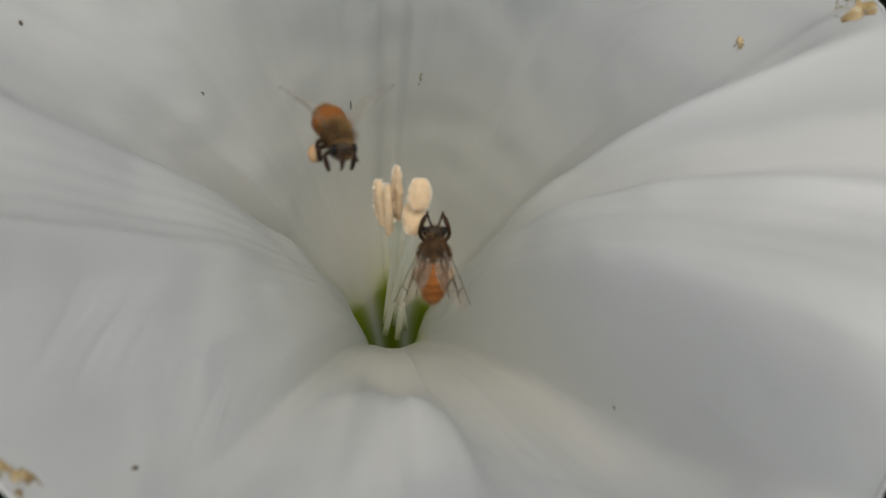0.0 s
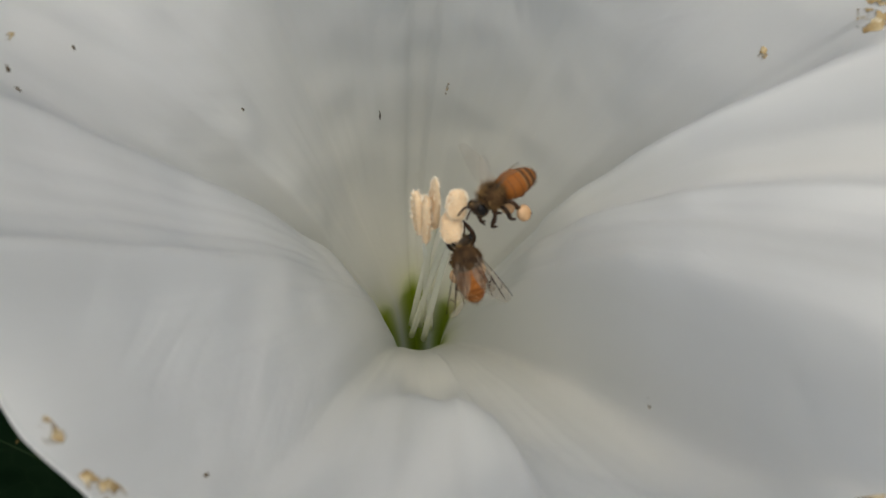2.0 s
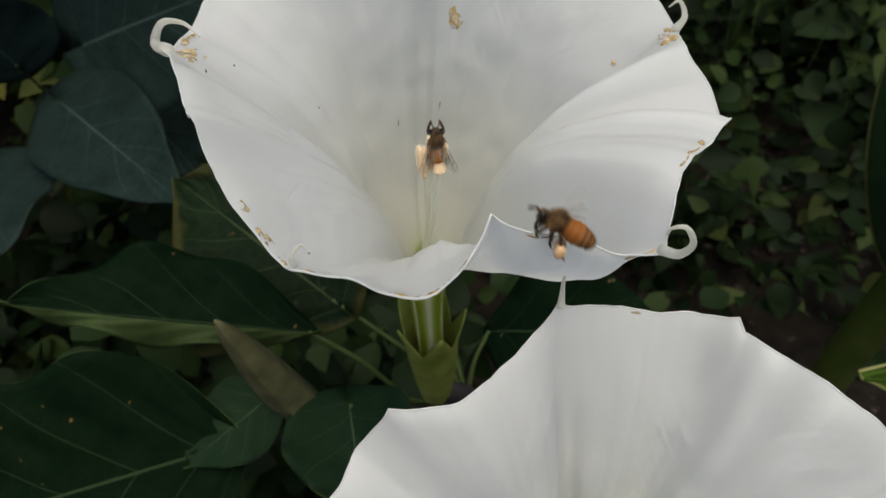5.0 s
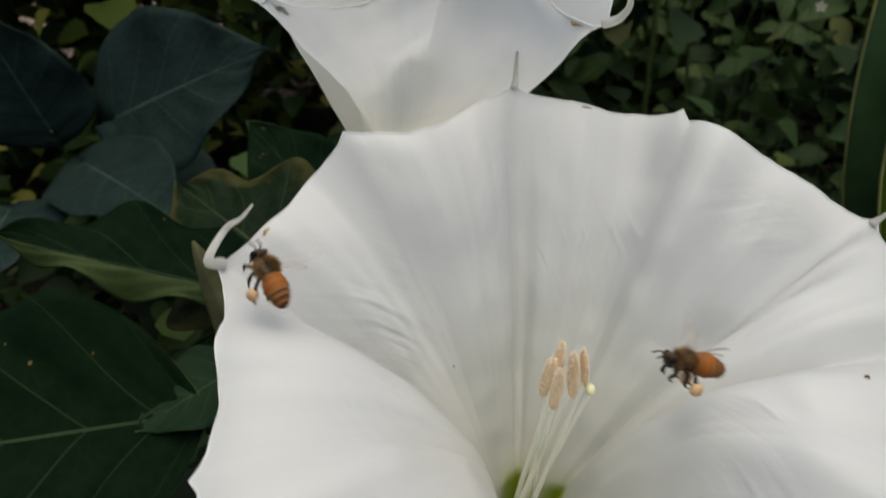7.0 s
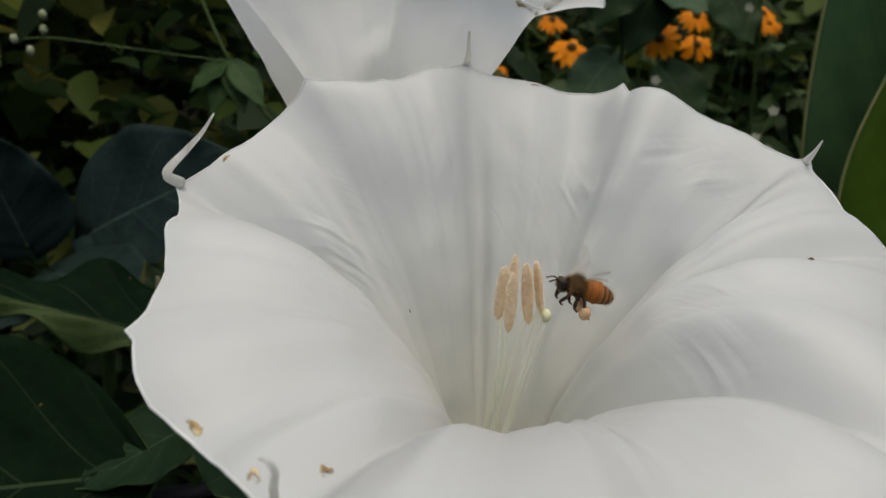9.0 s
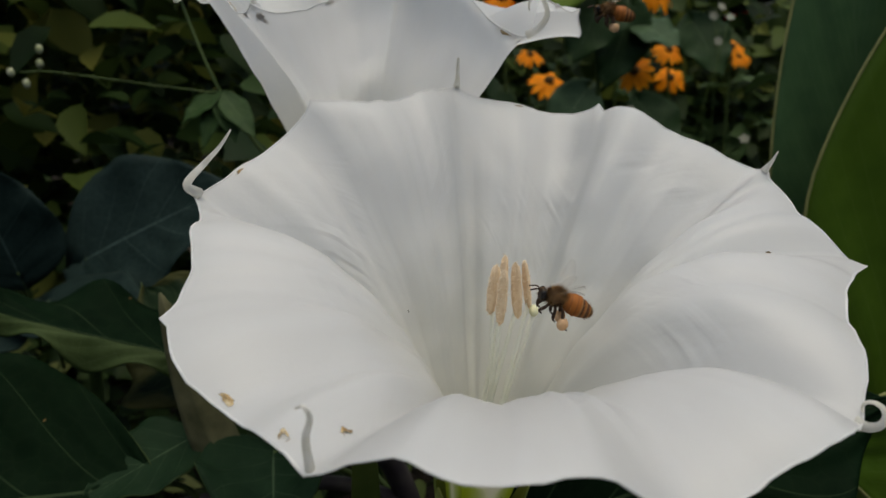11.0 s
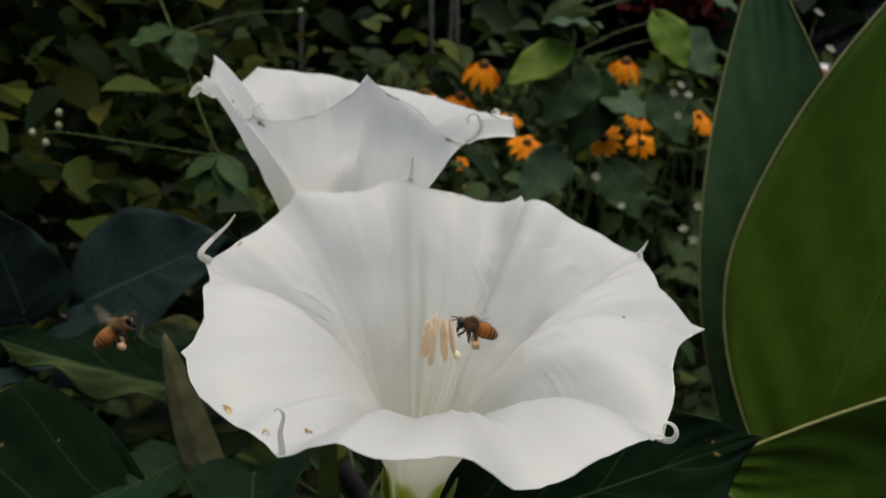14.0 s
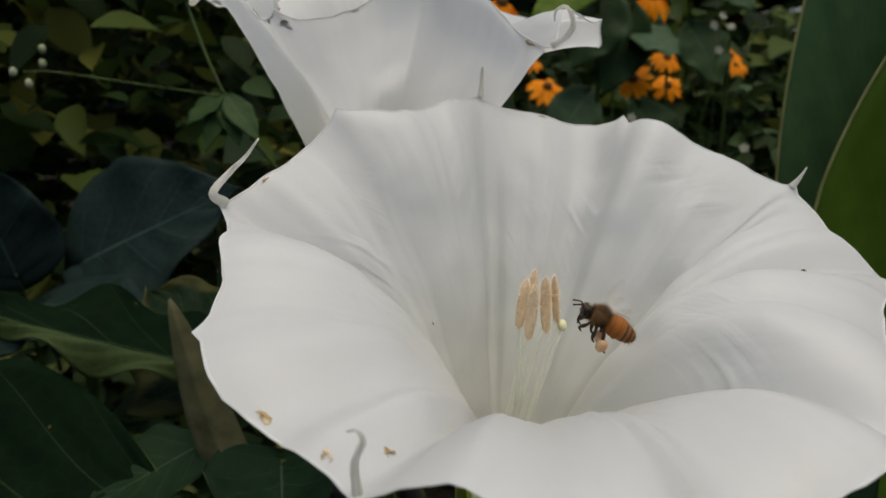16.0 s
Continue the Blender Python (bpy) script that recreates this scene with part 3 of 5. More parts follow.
calyx(fa, (-0.0135, 0.0745, 0.450), (-0.014, 0.073, 0.395), 0.0112, 0.006, 5, 3)

# the lower flower, fresh
B = Trumpet((0.037, -0.059),
            [(28.1, 0.0820, 0.5261, 8), (65.2, 0.0749, 0.5435, 50), (100.2, 0.0723, 0.5486, 50), (140.0, 0.0701, 0.5468, 45), (165.4, 0.0836, 0.5256, 25),
             (199.9, 0.0792, 0.5109, 0), (236.5, 0.0762, 0.4973, 0), (279.9, 0.0713, 0.4937, -25), (321.0, 0.0713, 0.4939, -5), (6.7, 0.0854, 0.5057, -10)],
            [((0.0763, 0.5326), (0.0746, 0.5367), (0.0701, 0.5438), 30), ((0.0768, 0.5408), (0.0735, 0.5434), (0.0738, 0.5457), 45),
             ((0.0646, 0.5494), (0.0615, 0.5470), (0.0614, 0.5475), 45), ((0.0758, 0.5375), (0.0748, 0.5343), (0.0776, 0.5308), 30),
             ((0.0772, 0.5230), (0.0758, 0.5226), (0.0743, 0.5163), 5), ((0.0792, 0.5059), (0.0739, 0.4987), (0.0743, 0.4998), -8),
             ((0.0769, 0.5054), (0.0806, 0.5059), (0.0764, 0.5055), -2), ((0.0706, 0.4941), (0.0720, 0.4990), (0.0734, 0.4992), -22),
             ((0.0705, 0.5030), (0.0696, 0.5046), (0.0742, 0.5085), -25), ((0.0804, 0.5153), (0.0794, 0.5186), (0.0820, 0.5215), -5)],
            (0.029, -0.042, 0.449), (0.024, -0.030, 0.395), 0.0110, 0.007, 0.024, 0.036, 0.0045, 11.0, (0.25, 0.25, 0.9, 0.05, 0.6), [], {1: (0.0749, 0.5400)},
            (0.5, 0.14, 0.14, 0.5, 1.0, 0.3, 0.3, 0.3, 0.4, 0.9), {9: (0.0030, 0.002, 0.06), 5: (0.0015, 0.0, 0.04), 3: (0.001, 0.001, 0.04), 0: (0.0015, 0.0015, 0.07)}, (0.6, 0.25),
            ((0.026, 0.034), (0.026, 0.034), (0.026, 0.034), (0.026, 0.034), (0.035, 0.037), (0.032, 0.038), (0.032, 0.037), (0.027, 0.036), (0.038, 0.041), (0.036, 0.039)), {8: 0.003, 5: 0.0012})
fb = flower("large fresh white trumpet flower with long curled petal tips", M_PETAL_B, B,
            {0: (0.0011, ((0.1105, -0.0215, 0.5290), (0.1118, -0.0223, 0.5322))), 2: (0.0011, ((0.0247, 0.0135, 0.5515), (0.0249, 0.0145, 0.5565), (0.0262, 0.0165, 0.5642))),
             4: (0.0015, ((-0.0452, -0.0412, 0.5285), (-0.0425, -0.0345, 0.5325), (-0.0375, -0.0375, 0.5370), (-0.0338, -0.0395, 0.5415))),
             6: (0.0009, ((-0.0049, -0.1235, 0.5037), (-0.0032, -0.1285, 0.5100), (-0.0040, -0.1292, 0.5122), (-0.0055, -0.1270, 0.5108))), 8: (0.0145, -25, 340, 0.3, 0.0012, 1.3)},
            [(5, 0.95, 0.918, 0.035, 0.013, 0), (8, 0.79, 0.893, 0.014, 0.007, 1), (3, 0.13, 0.607, 0.008, 0.004, 1), (5, 0.43, 0.990, 0.05, 0.006, 0), (3, 0.74, 0.991, 0.04, 0.006, 0), (1, 0.55, 0.993, 0.04, 0.005, 0), (5, 0.80, 0.988, 0.06, 0.007, 0)], 40)
stamens(fb, (0.028, -0.041, 0.446), [((0.0312, -0.0501, 0.5092), (8, 6, 80), 0.0142, 0.0014), ((0.0328, -0.0530, 0.5086), (10, 3, 60), 0.0158, 0.0014),
                                     ((0.0338, -0.0461, 0.5105), (4, 5, 30), 0.0150, 0.0015), ((0.0360, -0.0485, 0.5092), (8, -4, 70), 0.0162, 0.0014),
                                     ((0.0384, -0.0470, 0.5092), (10, -7, 20), 0.0145, 0.0014)], 80)
pist = part("pistil", tube_mesh("pistil", bent([(0.029, -0.041, 0.446), (0.036, -0.044, 0.475), (0.0413, -0.0455, 0.4945)], 10), [0.0006] * 10), M_FILAMENT, fb)
me = ball("stigma", (0.0012, 0.0014, 0.0016))
me.transform(Matrix.Translation((0.0413, -0.0455, 0.4952)))
part("stigma", me, M_STIGMA, pist, "round yellow-green stigma")
calyx(fb, (0.0275, -0.040, 0.436), (0.024, -0.030, 0.375), 0.0112, 0.006, 5, 5)


# ---- leaves ----
def leaf_mesh(name, length, width, fold=15, fold2=None, droop=0.1, wave=0.04, lobes=0, base_cut=0.0, peak=0.35, near=1.0, twist=0, seed=0, ns=26, nt=17, freq=3.0):
    """A leaf along +x from its base, face up; uv x along, y across."""
    rnd = random.Random(seed)
    ph, ph2 = rnd.uniform(0, 6.28), rnd.uniform(0, 6.28)
    verts, uvs = [], []
    for a in range(ns):
        s = a / (ns - 1)
        rise = (s / peak) if s < peak else 1
        w = math.sin(min(1, rise) * 1.5708) ** 0.75 if s < peak else max(0.0, math.cos((s - peak) / (1 - peak) * 1.5707)) ** 1.15
        for b in range(nt):
            t = b / (nt - 1) * 2 - 1
            sgn = 1 if t > 0 else -1
            ww = w * (1 + 0.10 * noise.noise(Vector((s * 4.5, sgn * 3.0, seed))) * min(1, lobes * 20) + lobes * (math.sin(s * 14 + ph + sgn) * 0.5 + 0.3 * math.sin(s * 23 + ph2)))
            at = abs(t)
            x = s * length - base_cut * length * at ** 1.5 * (1 - s) ** 3 + 0.10 * length * at * (1 - s) * s * 2
            y = t * width / 2 * max(ww, 0.012) * (near if t > 0 else 1)
            z = at * abs(y) * math.tan(radians(fold if t < 0 or fold2 is None else fold2)) * (1.3 - 0.5 * at)
            z -= droop * length * s * s
            z += wave * width * at ** 2 * math.sin(s * freq * 6.28 + ph + (0 if t > 0 else 1.9))
            run = (s - 0.28 * at) * 6.0
            z += 0.012 * width * math.cos(2 * math.pi * run) * math.sin(math.pi * min(1, at)) * (1 if at > 0.05 else 0)
            q = radians(twist) * s
            verts.append((x, y * math.cos(q) - z * math.sin(q) * 0.3, z + y * math.sin(q)))
            uvs.append((s, t))
    return mesh_of(name, verts, [f[::-1] for f in grid_faces(ns, nt)], uvs)


def aim(base, tip, face):
    """The pose that carries +x from base to tip, with face as near +z as can be."""
    base, tip = Vector(base), Vector(tip)
    x = (tip - base).normalized()
    z = Vector(face)
    z = (z - x * z.dot(x)).normalized()
    y = z.cross(x)
    m = Matrix((x, y, z)).transposed().to_4x4()
    m.translation = base
    return m


def leaf(parent, base, tip, width, face=(0, 0, 1), mat=None, name="leaf", label="", stalk=None, under=None, turned=None, **shape):
    base, tip = Vector(base), Vector(tip)
    me = leaf_mesh(name, (tip - base).length, width, **shape)
    ob = part(name, me, mat or M_LEAF, parent, label)
    ob.matrix_local = aim(base, tip, face)
    so = ob.modifiers.new("thick", "SOLIDIFY")
    so.thickness = 0.0006
    if under is not None:
        me.materials.append(under)
        so.material_offset = so.material_offset_rim = 1
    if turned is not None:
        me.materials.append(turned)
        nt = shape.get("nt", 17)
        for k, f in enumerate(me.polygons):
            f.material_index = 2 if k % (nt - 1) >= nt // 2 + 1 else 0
    if stalk is not None:
        st = Vector(stalk)
        path = bent([st, (st + base) / 2 + Vector((0, 0, 0.004)), base + (tip - base) * 0.04], 8)
        part("leaf_stalk", tube_mesh("leaf_stalk", path, [0.0016 - 0.00008 * k for k in range(8)]), M_STEM_GREEN, parent)
    return ob


# ground
gm, seg = [], 60
for i in range(seg + 1):
    for j in range(seg + 1):
        u, v = i / seg * 2 - 1, j / seg * 2 - 1
        x, y = 3 * u + 57 * u ** 5, 3 * v + 57 * v ** 5
        gm.append((x, y, 0.02 * noise.noise(Vector((x * 2, y * 2, 0))) + 0.008 * noise.noise(Vector((x * 9, y * 9, 3)))))
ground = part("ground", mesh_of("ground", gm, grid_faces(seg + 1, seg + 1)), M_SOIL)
def pebbles(name, count, seed, size, lo, hi, mat):
    r = np.random.RandomState(seed)
    verts, faces = [], []
    for _ in range(count):
        x, y = r.uniform(*lo), r.uniform(*hi)
        s = size * r.uniform(0.4, 1.5)
        i = len(verts)
        z = 0.02 * noise.noise(Vector((x * 2, y * 2, 0))) + s * 0.2
        for d in ((1, 0, 0), (0, 1, 0), (-1, 0, 0), (0, -1, 0), (0.7, 0.7, 0.45), (-0.7, 0.7, 0.45), (-0.7, -0.7, 0.45), (0.7, -0.7, 0.45), (0, 0, 0.75), (0, 0, -0.6)):
            k = s * r.uniform(0.75, 1.2)
            verts.append((x + d[0] * k, y + d[1] * k, z + d[2] * k * 0.8))
        faces += [(i, i + 1, i + 4), (i + 1, i + 2, i + 5), (i + 2, i + 3, i + 6), (i + 3, i, i + 7), (i + 4, i + 1, i + 5), (i + 5, i + 2, i + 6), (i + 6, i + 3, i + 7), (i + 7, i, i + 4),
                  (i + 4, i + 5, i + 8), (i + 5, i + 6, i + 8), (i + 6, i + 7, i + 8), (i + 7, i + 4, i + 8), (i + 1, i, i + 9), (i + 2, i + 1, i + 9), (i + 3, i + 2, i + 9), (i, i + 3, i + 9)]
    return part(name, mesh_of(name, verts, faces), mat)


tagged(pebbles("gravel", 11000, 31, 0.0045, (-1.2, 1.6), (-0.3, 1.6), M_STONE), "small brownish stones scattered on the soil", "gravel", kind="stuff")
tagged(pebbles("rubble", 260, 32, 0.036, (-1.7, -0.35), (1.35, 2.3), M_STONE_PINK), "pale pinkish stones on the soil", "stones", kind="stuff")
tagged(ground, "dark brown garden soil with small stones", "ground", kind="structure")

# the plant that bears both flowers
plant = thing("datura_plant", (0, 0, 0), "leafy plant with dark green veined leaves and purple stems", "plant")
part("stem", tube_mesh("stem", bent([(0.05, 0.16, -0.03), (0.03, 0.13, 0.2), (0.004, 0.095, 0.345), (-0.014, 0.073, 0.398)], 20), [0.009 - 0.00022 * k for k in range(20)], 10), M_STEM, plant)
part("stem", tube_mesh("stem", bent([(0.012, 0.105, 0.31), (0.02, 0.03, 0.345), (0.024, -0.029, 0.378)], 12), [0.0045] * 12, 10), M_STEM, plant)
part("stem", tube_mesh("stem", bent([(0.0, 0.09, 0.35), (-0.04, 0.082, 0.365), (-0.11, 0.07, 0.36)], 12), [0.0035] * 12, 10), M_STEM, plant)
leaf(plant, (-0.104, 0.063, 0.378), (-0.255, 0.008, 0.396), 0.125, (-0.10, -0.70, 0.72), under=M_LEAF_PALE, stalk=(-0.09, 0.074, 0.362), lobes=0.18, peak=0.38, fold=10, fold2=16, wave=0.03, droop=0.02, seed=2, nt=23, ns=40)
leaf(plant, (-0.087, 0.081, 0.394), (-0.132, 0.049, 0.381), 0.040, (-0.2, -0.5, 0.85), M_LEAF_MORE_LIT, under=M_LEAF_PALE, fold=12, wave=0.04, droop=0.05, seed=3, stalk=(-0.06, 0.08, 0.365))
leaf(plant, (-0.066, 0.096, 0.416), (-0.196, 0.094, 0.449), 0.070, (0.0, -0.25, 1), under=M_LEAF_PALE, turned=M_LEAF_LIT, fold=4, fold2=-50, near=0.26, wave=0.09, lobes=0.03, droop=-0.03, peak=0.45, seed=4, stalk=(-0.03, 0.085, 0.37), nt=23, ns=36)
leaf(plant, (-0.056, 0.076, 0.386), (-0.046, 0.020, 0.383), 0.060, (-0.05, -0.25, 1), M_LEAF_MORE_LIT, under=M_LEAF_PALE, fold=32, wave=0.06, droop=0.08, peak=0.3, seed=5, base_cut=0.18, stalk=(-0.02, 0.085, 0.365))
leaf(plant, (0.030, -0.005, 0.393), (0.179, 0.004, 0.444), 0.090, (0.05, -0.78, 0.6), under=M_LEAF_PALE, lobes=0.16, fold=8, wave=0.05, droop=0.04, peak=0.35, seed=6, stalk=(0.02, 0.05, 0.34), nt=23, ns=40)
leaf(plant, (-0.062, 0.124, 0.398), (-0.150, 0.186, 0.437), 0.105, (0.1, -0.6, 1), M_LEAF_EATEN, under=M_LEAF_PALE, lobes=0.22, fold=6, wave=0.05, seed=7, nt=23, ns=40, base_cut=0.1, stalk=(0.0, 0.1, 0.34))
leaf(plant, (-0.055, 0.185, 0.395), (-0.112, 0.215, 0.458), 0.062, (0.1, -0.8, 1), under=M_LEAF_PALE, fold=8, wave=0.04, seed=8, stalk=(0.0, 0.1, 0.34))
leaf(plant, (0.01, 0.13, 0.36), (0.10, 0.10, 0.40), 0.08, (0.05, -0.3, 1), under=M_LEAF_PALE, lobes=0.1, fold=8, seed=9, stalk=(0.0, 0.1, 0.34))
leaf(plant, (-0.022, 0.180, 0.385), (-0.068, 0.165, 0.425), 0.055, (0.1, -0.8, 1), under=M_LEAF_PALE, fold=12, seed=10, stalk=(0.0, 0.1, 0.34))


def bud(base, tip, rad):
    base, tip = Vector(base), Vector(tip)
    path = bent([base, base.lerp(tip, 0.4) + Vector((-0.003, 0, 0)), tip], 24)
    prof = [rad * (0.06 + 0.94 * max(0.0, math.sin(math.pi * min(1.0, 0.10 + 0.90 * k / 23))) ** 0.75) for k in range(24)]
    me = tube_mesh("flower_bud", path, prof, 30)
    for i, v in enumerate(me.vertices):
        c = path[i // 30]
        k = abs(math.sin((i % 30) / 30 * math.pi * 5))
        v.co = c + (v.co - c) * (1.12 - 0.22 * k ** 0.6)
    return part("flower_bud", me, M_BUD, plant, "closed ribbed grey-green flower bud")


bud((-0.0665, 0.0775, 0.350), (-0.0975, 0.0728, 0.4625), 0.0098)

# bluish plant behind
blue = thing("shrub", (0, 0, 0), "shrub with large dull blue-green heart-shaped leaves", "shrub")
for b, t, w, f, s in (((-0.271, 0.372, 0.392), (-0.130, 0.315, 0.468), 0.135, (-0.1, -1.0, 0.7), 1),
                      ((-0.288, 0.340, 0.369), (-0.160, 0.200, 0.405), 0.085, (-0.1, -0.35, 1), 2),
                      ((-0.318, 0.363, 0.382), (-0.330, 0.330, 0.490), 0.09, (0.3, -1, 0.5), 3),
                      ((-0.330, 0.300, 0.350), (-0.300, 0.180, 0.360), 0.110, (0.0, -0.4, 1), 4),
                      ((-0.270, 0.400, 0.330), (-0.190, 0.300, 0.330), 0.100, (0.1, -0.4, 1), 5),
                      ((-0.380, 0.380, 0.400), (-0.480, 0.300, 0.430), 0.120, (0.0, -0.5, 1), 6)):
    leaf(blue, b, t, w, f, M_LEAF_BLUE, stalk=(b[0] - 0.02, b[1] + 0.05, b[2] - 0.08), fold=10, wave=0.03, droop=0.06, base_cut=0.12, peak=0.25, seed=30 + s)
part("stem", tube_mesh("stem", bent([(-0.33, 0.45, -0.02), (-0.31, 0.44, 0.2), (-0.29, 0.42, 0.33)], 12), [0.006] * 12), M_STEM_GREEN, blue)

# canna beside the flowers
canna = thing("canna_plant", (0, 0, 0), "canna with broad upright dark green leaves", "plant")


def blade(base, tip, width, face, seed, mat, fold=10, droop=0.05, peak=0.45, twist=0):
    ob = leaf(canna, base, tip, width, face, mat, "leaf", fold=fold, wave=0.02, droop=droop, peak=peak, seed=seed, ns=40, nt=21, freq=1.5, twist=twist)
    me = ob.data
    edge = [me.vertices[a * 21 + k].co.copy() for k, order in ((0, range(40)), (20, range(39, -1, -1))) for a in order]
    part("leaf_edge", tube_mesh("leaf_edge", edge, [0.0009] * len(edge), 6), M_CANNA_EDGE, ob, "thin pale leaf edge")


blade((0.356, 0.26, 0.20), (0.270, 0.25, 0.700), 0.130, (-0.15, -1, 0.0), 50, M_CANNA_COOL, peak=0.42)
blade((0.305, 0.20, 0.300), (0.450, 0.20, 0.780), 0.215, (-0.20, -1, 0.0), 51, M_CANNA, peak=0.30)
blade((0.540, 0.17, 0.330), (0.190, 0.06, 0.385), 0.15, (0.0, -1, -0.05), 52, M_CANNA, peak=0.5)
part("stalk", tube_mesh("stalk", bent([(0.31, 0.22, -0.02), (0.31, 0.22, 0.15), (0.32, 0.22, 0.3)], 8), [0.016] * 8, 14), M_OLIVE, canna)
olive = thing("canna_shoot", (0, 0, 0), "broad olive green canna shoot under the flower", "plant")
leaf(olive, (-0.010, 0.03, -0.01), (-0.008, 0.0, 0.50), 0.024, (0, -1, 0), M_OLIVE, "shoot", fold=20, wave=0.0, droop=0.0, peak=0.3)


# ---- loose foliage ----
def leaf_cloud(name, centres, spread, count, size, mat, seed, flat=0.5):
    """Many small folded leaves round some centres, in one mesh."""
    rnd = np.random.RandomState(seed)
    verts, faces, uvs = [], [], []
    c = np.array(centres)
    for k in range(count):
        p = c[rnd.randint(len(c))] + rnd.normal(size=3) * spread
        s = size * rnd.uniform(0.5, 1.4)
        d = rnd.normal(size=3)
        d[2] = d[2] * flat - 0.3
        d /= np.linalg.norm(d)
        up = np.array([rnd.normal() * 0.5, rnd.normal() * 0.5 - 0.35, 1.0])
        up -= d * up.dot(d)
        up /= np.linalg.norm(up)
        y = np.cross(up, d)
        w = s * rnd.uniform(0.26, 0.42)
        i = len(verts)
        fold = up * w * rnd.uniform(0.2, 0.5)
        sag = up * s * rnd.uniform(0.05, 0.25)
        verts.append(p)
        for at, half in ((0.16, 0.72), (0.38, 1.0), (0.62, 0.80), (0.85, 0.36)):
            mid = p + d * s * at - sag * at * at
            verts += [mid + y * w * half + fold * half, mid, mid - y * w * half + fold * half]
        verts.append(p + d * s - sag)
        faces += [(i, i + 2, i + 1), (i, i + 3, i + 2)]
        for k in (1, 4, 7):
            faces += [(i + k, i + k + 1, i + k + 4, i + k + 3), (i + k + 1, i + k + 2, i + k + 5, i + k + 4)]
        faces += [(i + 10, i + 11, i + 13), (i + 11, i + 12, i + 13)]
    return part(name, mesh_of(name, verts, faces), mat)


def box_centres(lo, hi, n, seed):
    r = np.random.RandomState(seed)
    c = r.uniform(lo, hi, size=(n, 3))
    c[:, :2] += r.normal(size=(n, 2)) * 0.06 * np.abs(np.subtract(hi, lo))[:2]
    c[:, 1] = np.maximum(c[:, 1], lo[1])
    return c


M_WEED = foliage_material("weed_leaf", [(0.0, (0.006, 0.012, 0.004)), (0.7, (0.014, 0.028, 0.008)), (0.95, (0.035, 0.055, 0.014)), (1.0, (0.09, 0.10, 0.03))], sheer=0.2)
M_HEDGE = foliage_material("hedge_leaf", [(0.0, (0.008, 0.017, 0.005)), (0.45, (0.030, 0.055, 0.012)), (0.75, (0.075, 0.100, 0.018)), (1.0, (0.22, 0.20, 0.04))], sheer=0.3)
M_BUSH = foliage_material("bush_leaf", [(0.0, (0.010, 0.020, 0.006)), (0.6, (0.030, 0.050, 0.010)), (0.9, (0.060, 0.085, 0.014)), (1.0, (0.14, 0.15, 0.03))], sheer=0.3)
M_GARDEN = foliage_material("garden_leaf", [(0.0, (0.014, 0.028, 0.010)), (0.6, (0.028, 0.052, 0.016)), (0.93, (0.052, 0.082, 0.028)), (1.0, (0.12, 0.13, 0.05))])
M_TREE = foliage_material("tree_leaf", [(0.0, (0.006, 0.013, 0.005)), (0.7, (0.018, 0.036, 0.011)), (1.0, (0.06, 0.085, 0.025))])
M_RED = foliage_material("red_leaf", [(0.0, (0.06, 0.010, 0.009)), (1.0, (0.15, 0.025, 0.022))])
hedge = leaf_cloud("hedge", box_centres((-1.6, 0.65, 0.34), (-0.22, 1.5, 1.25), 240, 1), 0.08, 9000, 0.055, M_HEDGE, 2)
tagged(hedge, "dense dark hedge of small leaves", "hedge", kind="stuff")
garden = leaf_cloud("garden_foliage", box_centres((-0.2, 0.75, 0.0), (1.9, 2.4, 0.42), 200, 3), 0.08, 7000, 0.06, M_GARDEN, 4)
tagged(garden, "low tangled green garden foliage", "foliage", kind="stuff")
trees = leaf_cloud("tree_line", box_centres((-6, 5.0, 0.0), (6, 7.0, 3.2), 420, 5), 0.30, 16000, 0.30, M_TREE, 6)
tagged(trees, "dark line of trees behind the garden", "trees", kind="stuff")
low = leaf_cloud("hedge_foot", box_centres((-0.75, 0.7, 0.0), (-0.25, 1.5, 0.30), 34, 41), 0.07, 1000, 0.055, M_HEDGE, 42)
tagged(low, "sparse leaves at the foot of the hedge", "foliage", kind="stuff")
bush = leaf_cloud("garden_bush", box_centres((-0.1, 1.5, 0.2), (1.3, 2.3, 0.62), 90, 43), 0.09, 4200, 0.075, M_BUSH, 44)
tagged(bush, "yellowish green bushes behind the orange flowers", "bush", kind="stuff")
tall_bush = leaf_cloud("tall_bush", box_centres((0.78, 1.15, 0.2), (1.5, 1.8, 0.52), 60, 45), 0.06, 1100, 0.05, M_BUSH, 46)
tagged(tall_bush, "tall loose bush with small light leaves", "bush", kind="stuff")
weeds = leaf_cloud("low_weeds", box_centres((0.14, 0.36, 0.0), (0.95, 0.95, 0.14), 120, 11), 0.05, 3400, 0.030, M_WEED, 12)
tagged(weeds, "low green weeds on the soil", "weeds", kind="stuff")
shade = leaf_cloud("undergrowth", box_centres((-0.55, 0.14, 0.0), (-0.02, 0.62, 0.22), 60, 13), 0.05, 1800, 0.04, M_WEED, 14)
tagged(shade, "dark undergrowth beneath the leaves", "undergrowth", kind="stuff")
rs = np.random.RandomState(61)
spots = rs.normal(size=(900, 2)) * 1.9
spots = spots[np.hypot(spots[:, 0], spots[:, 1] - 0.8) > 1.5]
herbs = leaf_cloud("ground_herbs", np.column_stack([spots, np.full(len(spots), 0.02)]), (0.10, 0.10, 0.012), 9000, 0.06, M_WEED, 62)
tagged(herbs, "scattered low herbs over the garden soil", "weeds", kind="stuff")
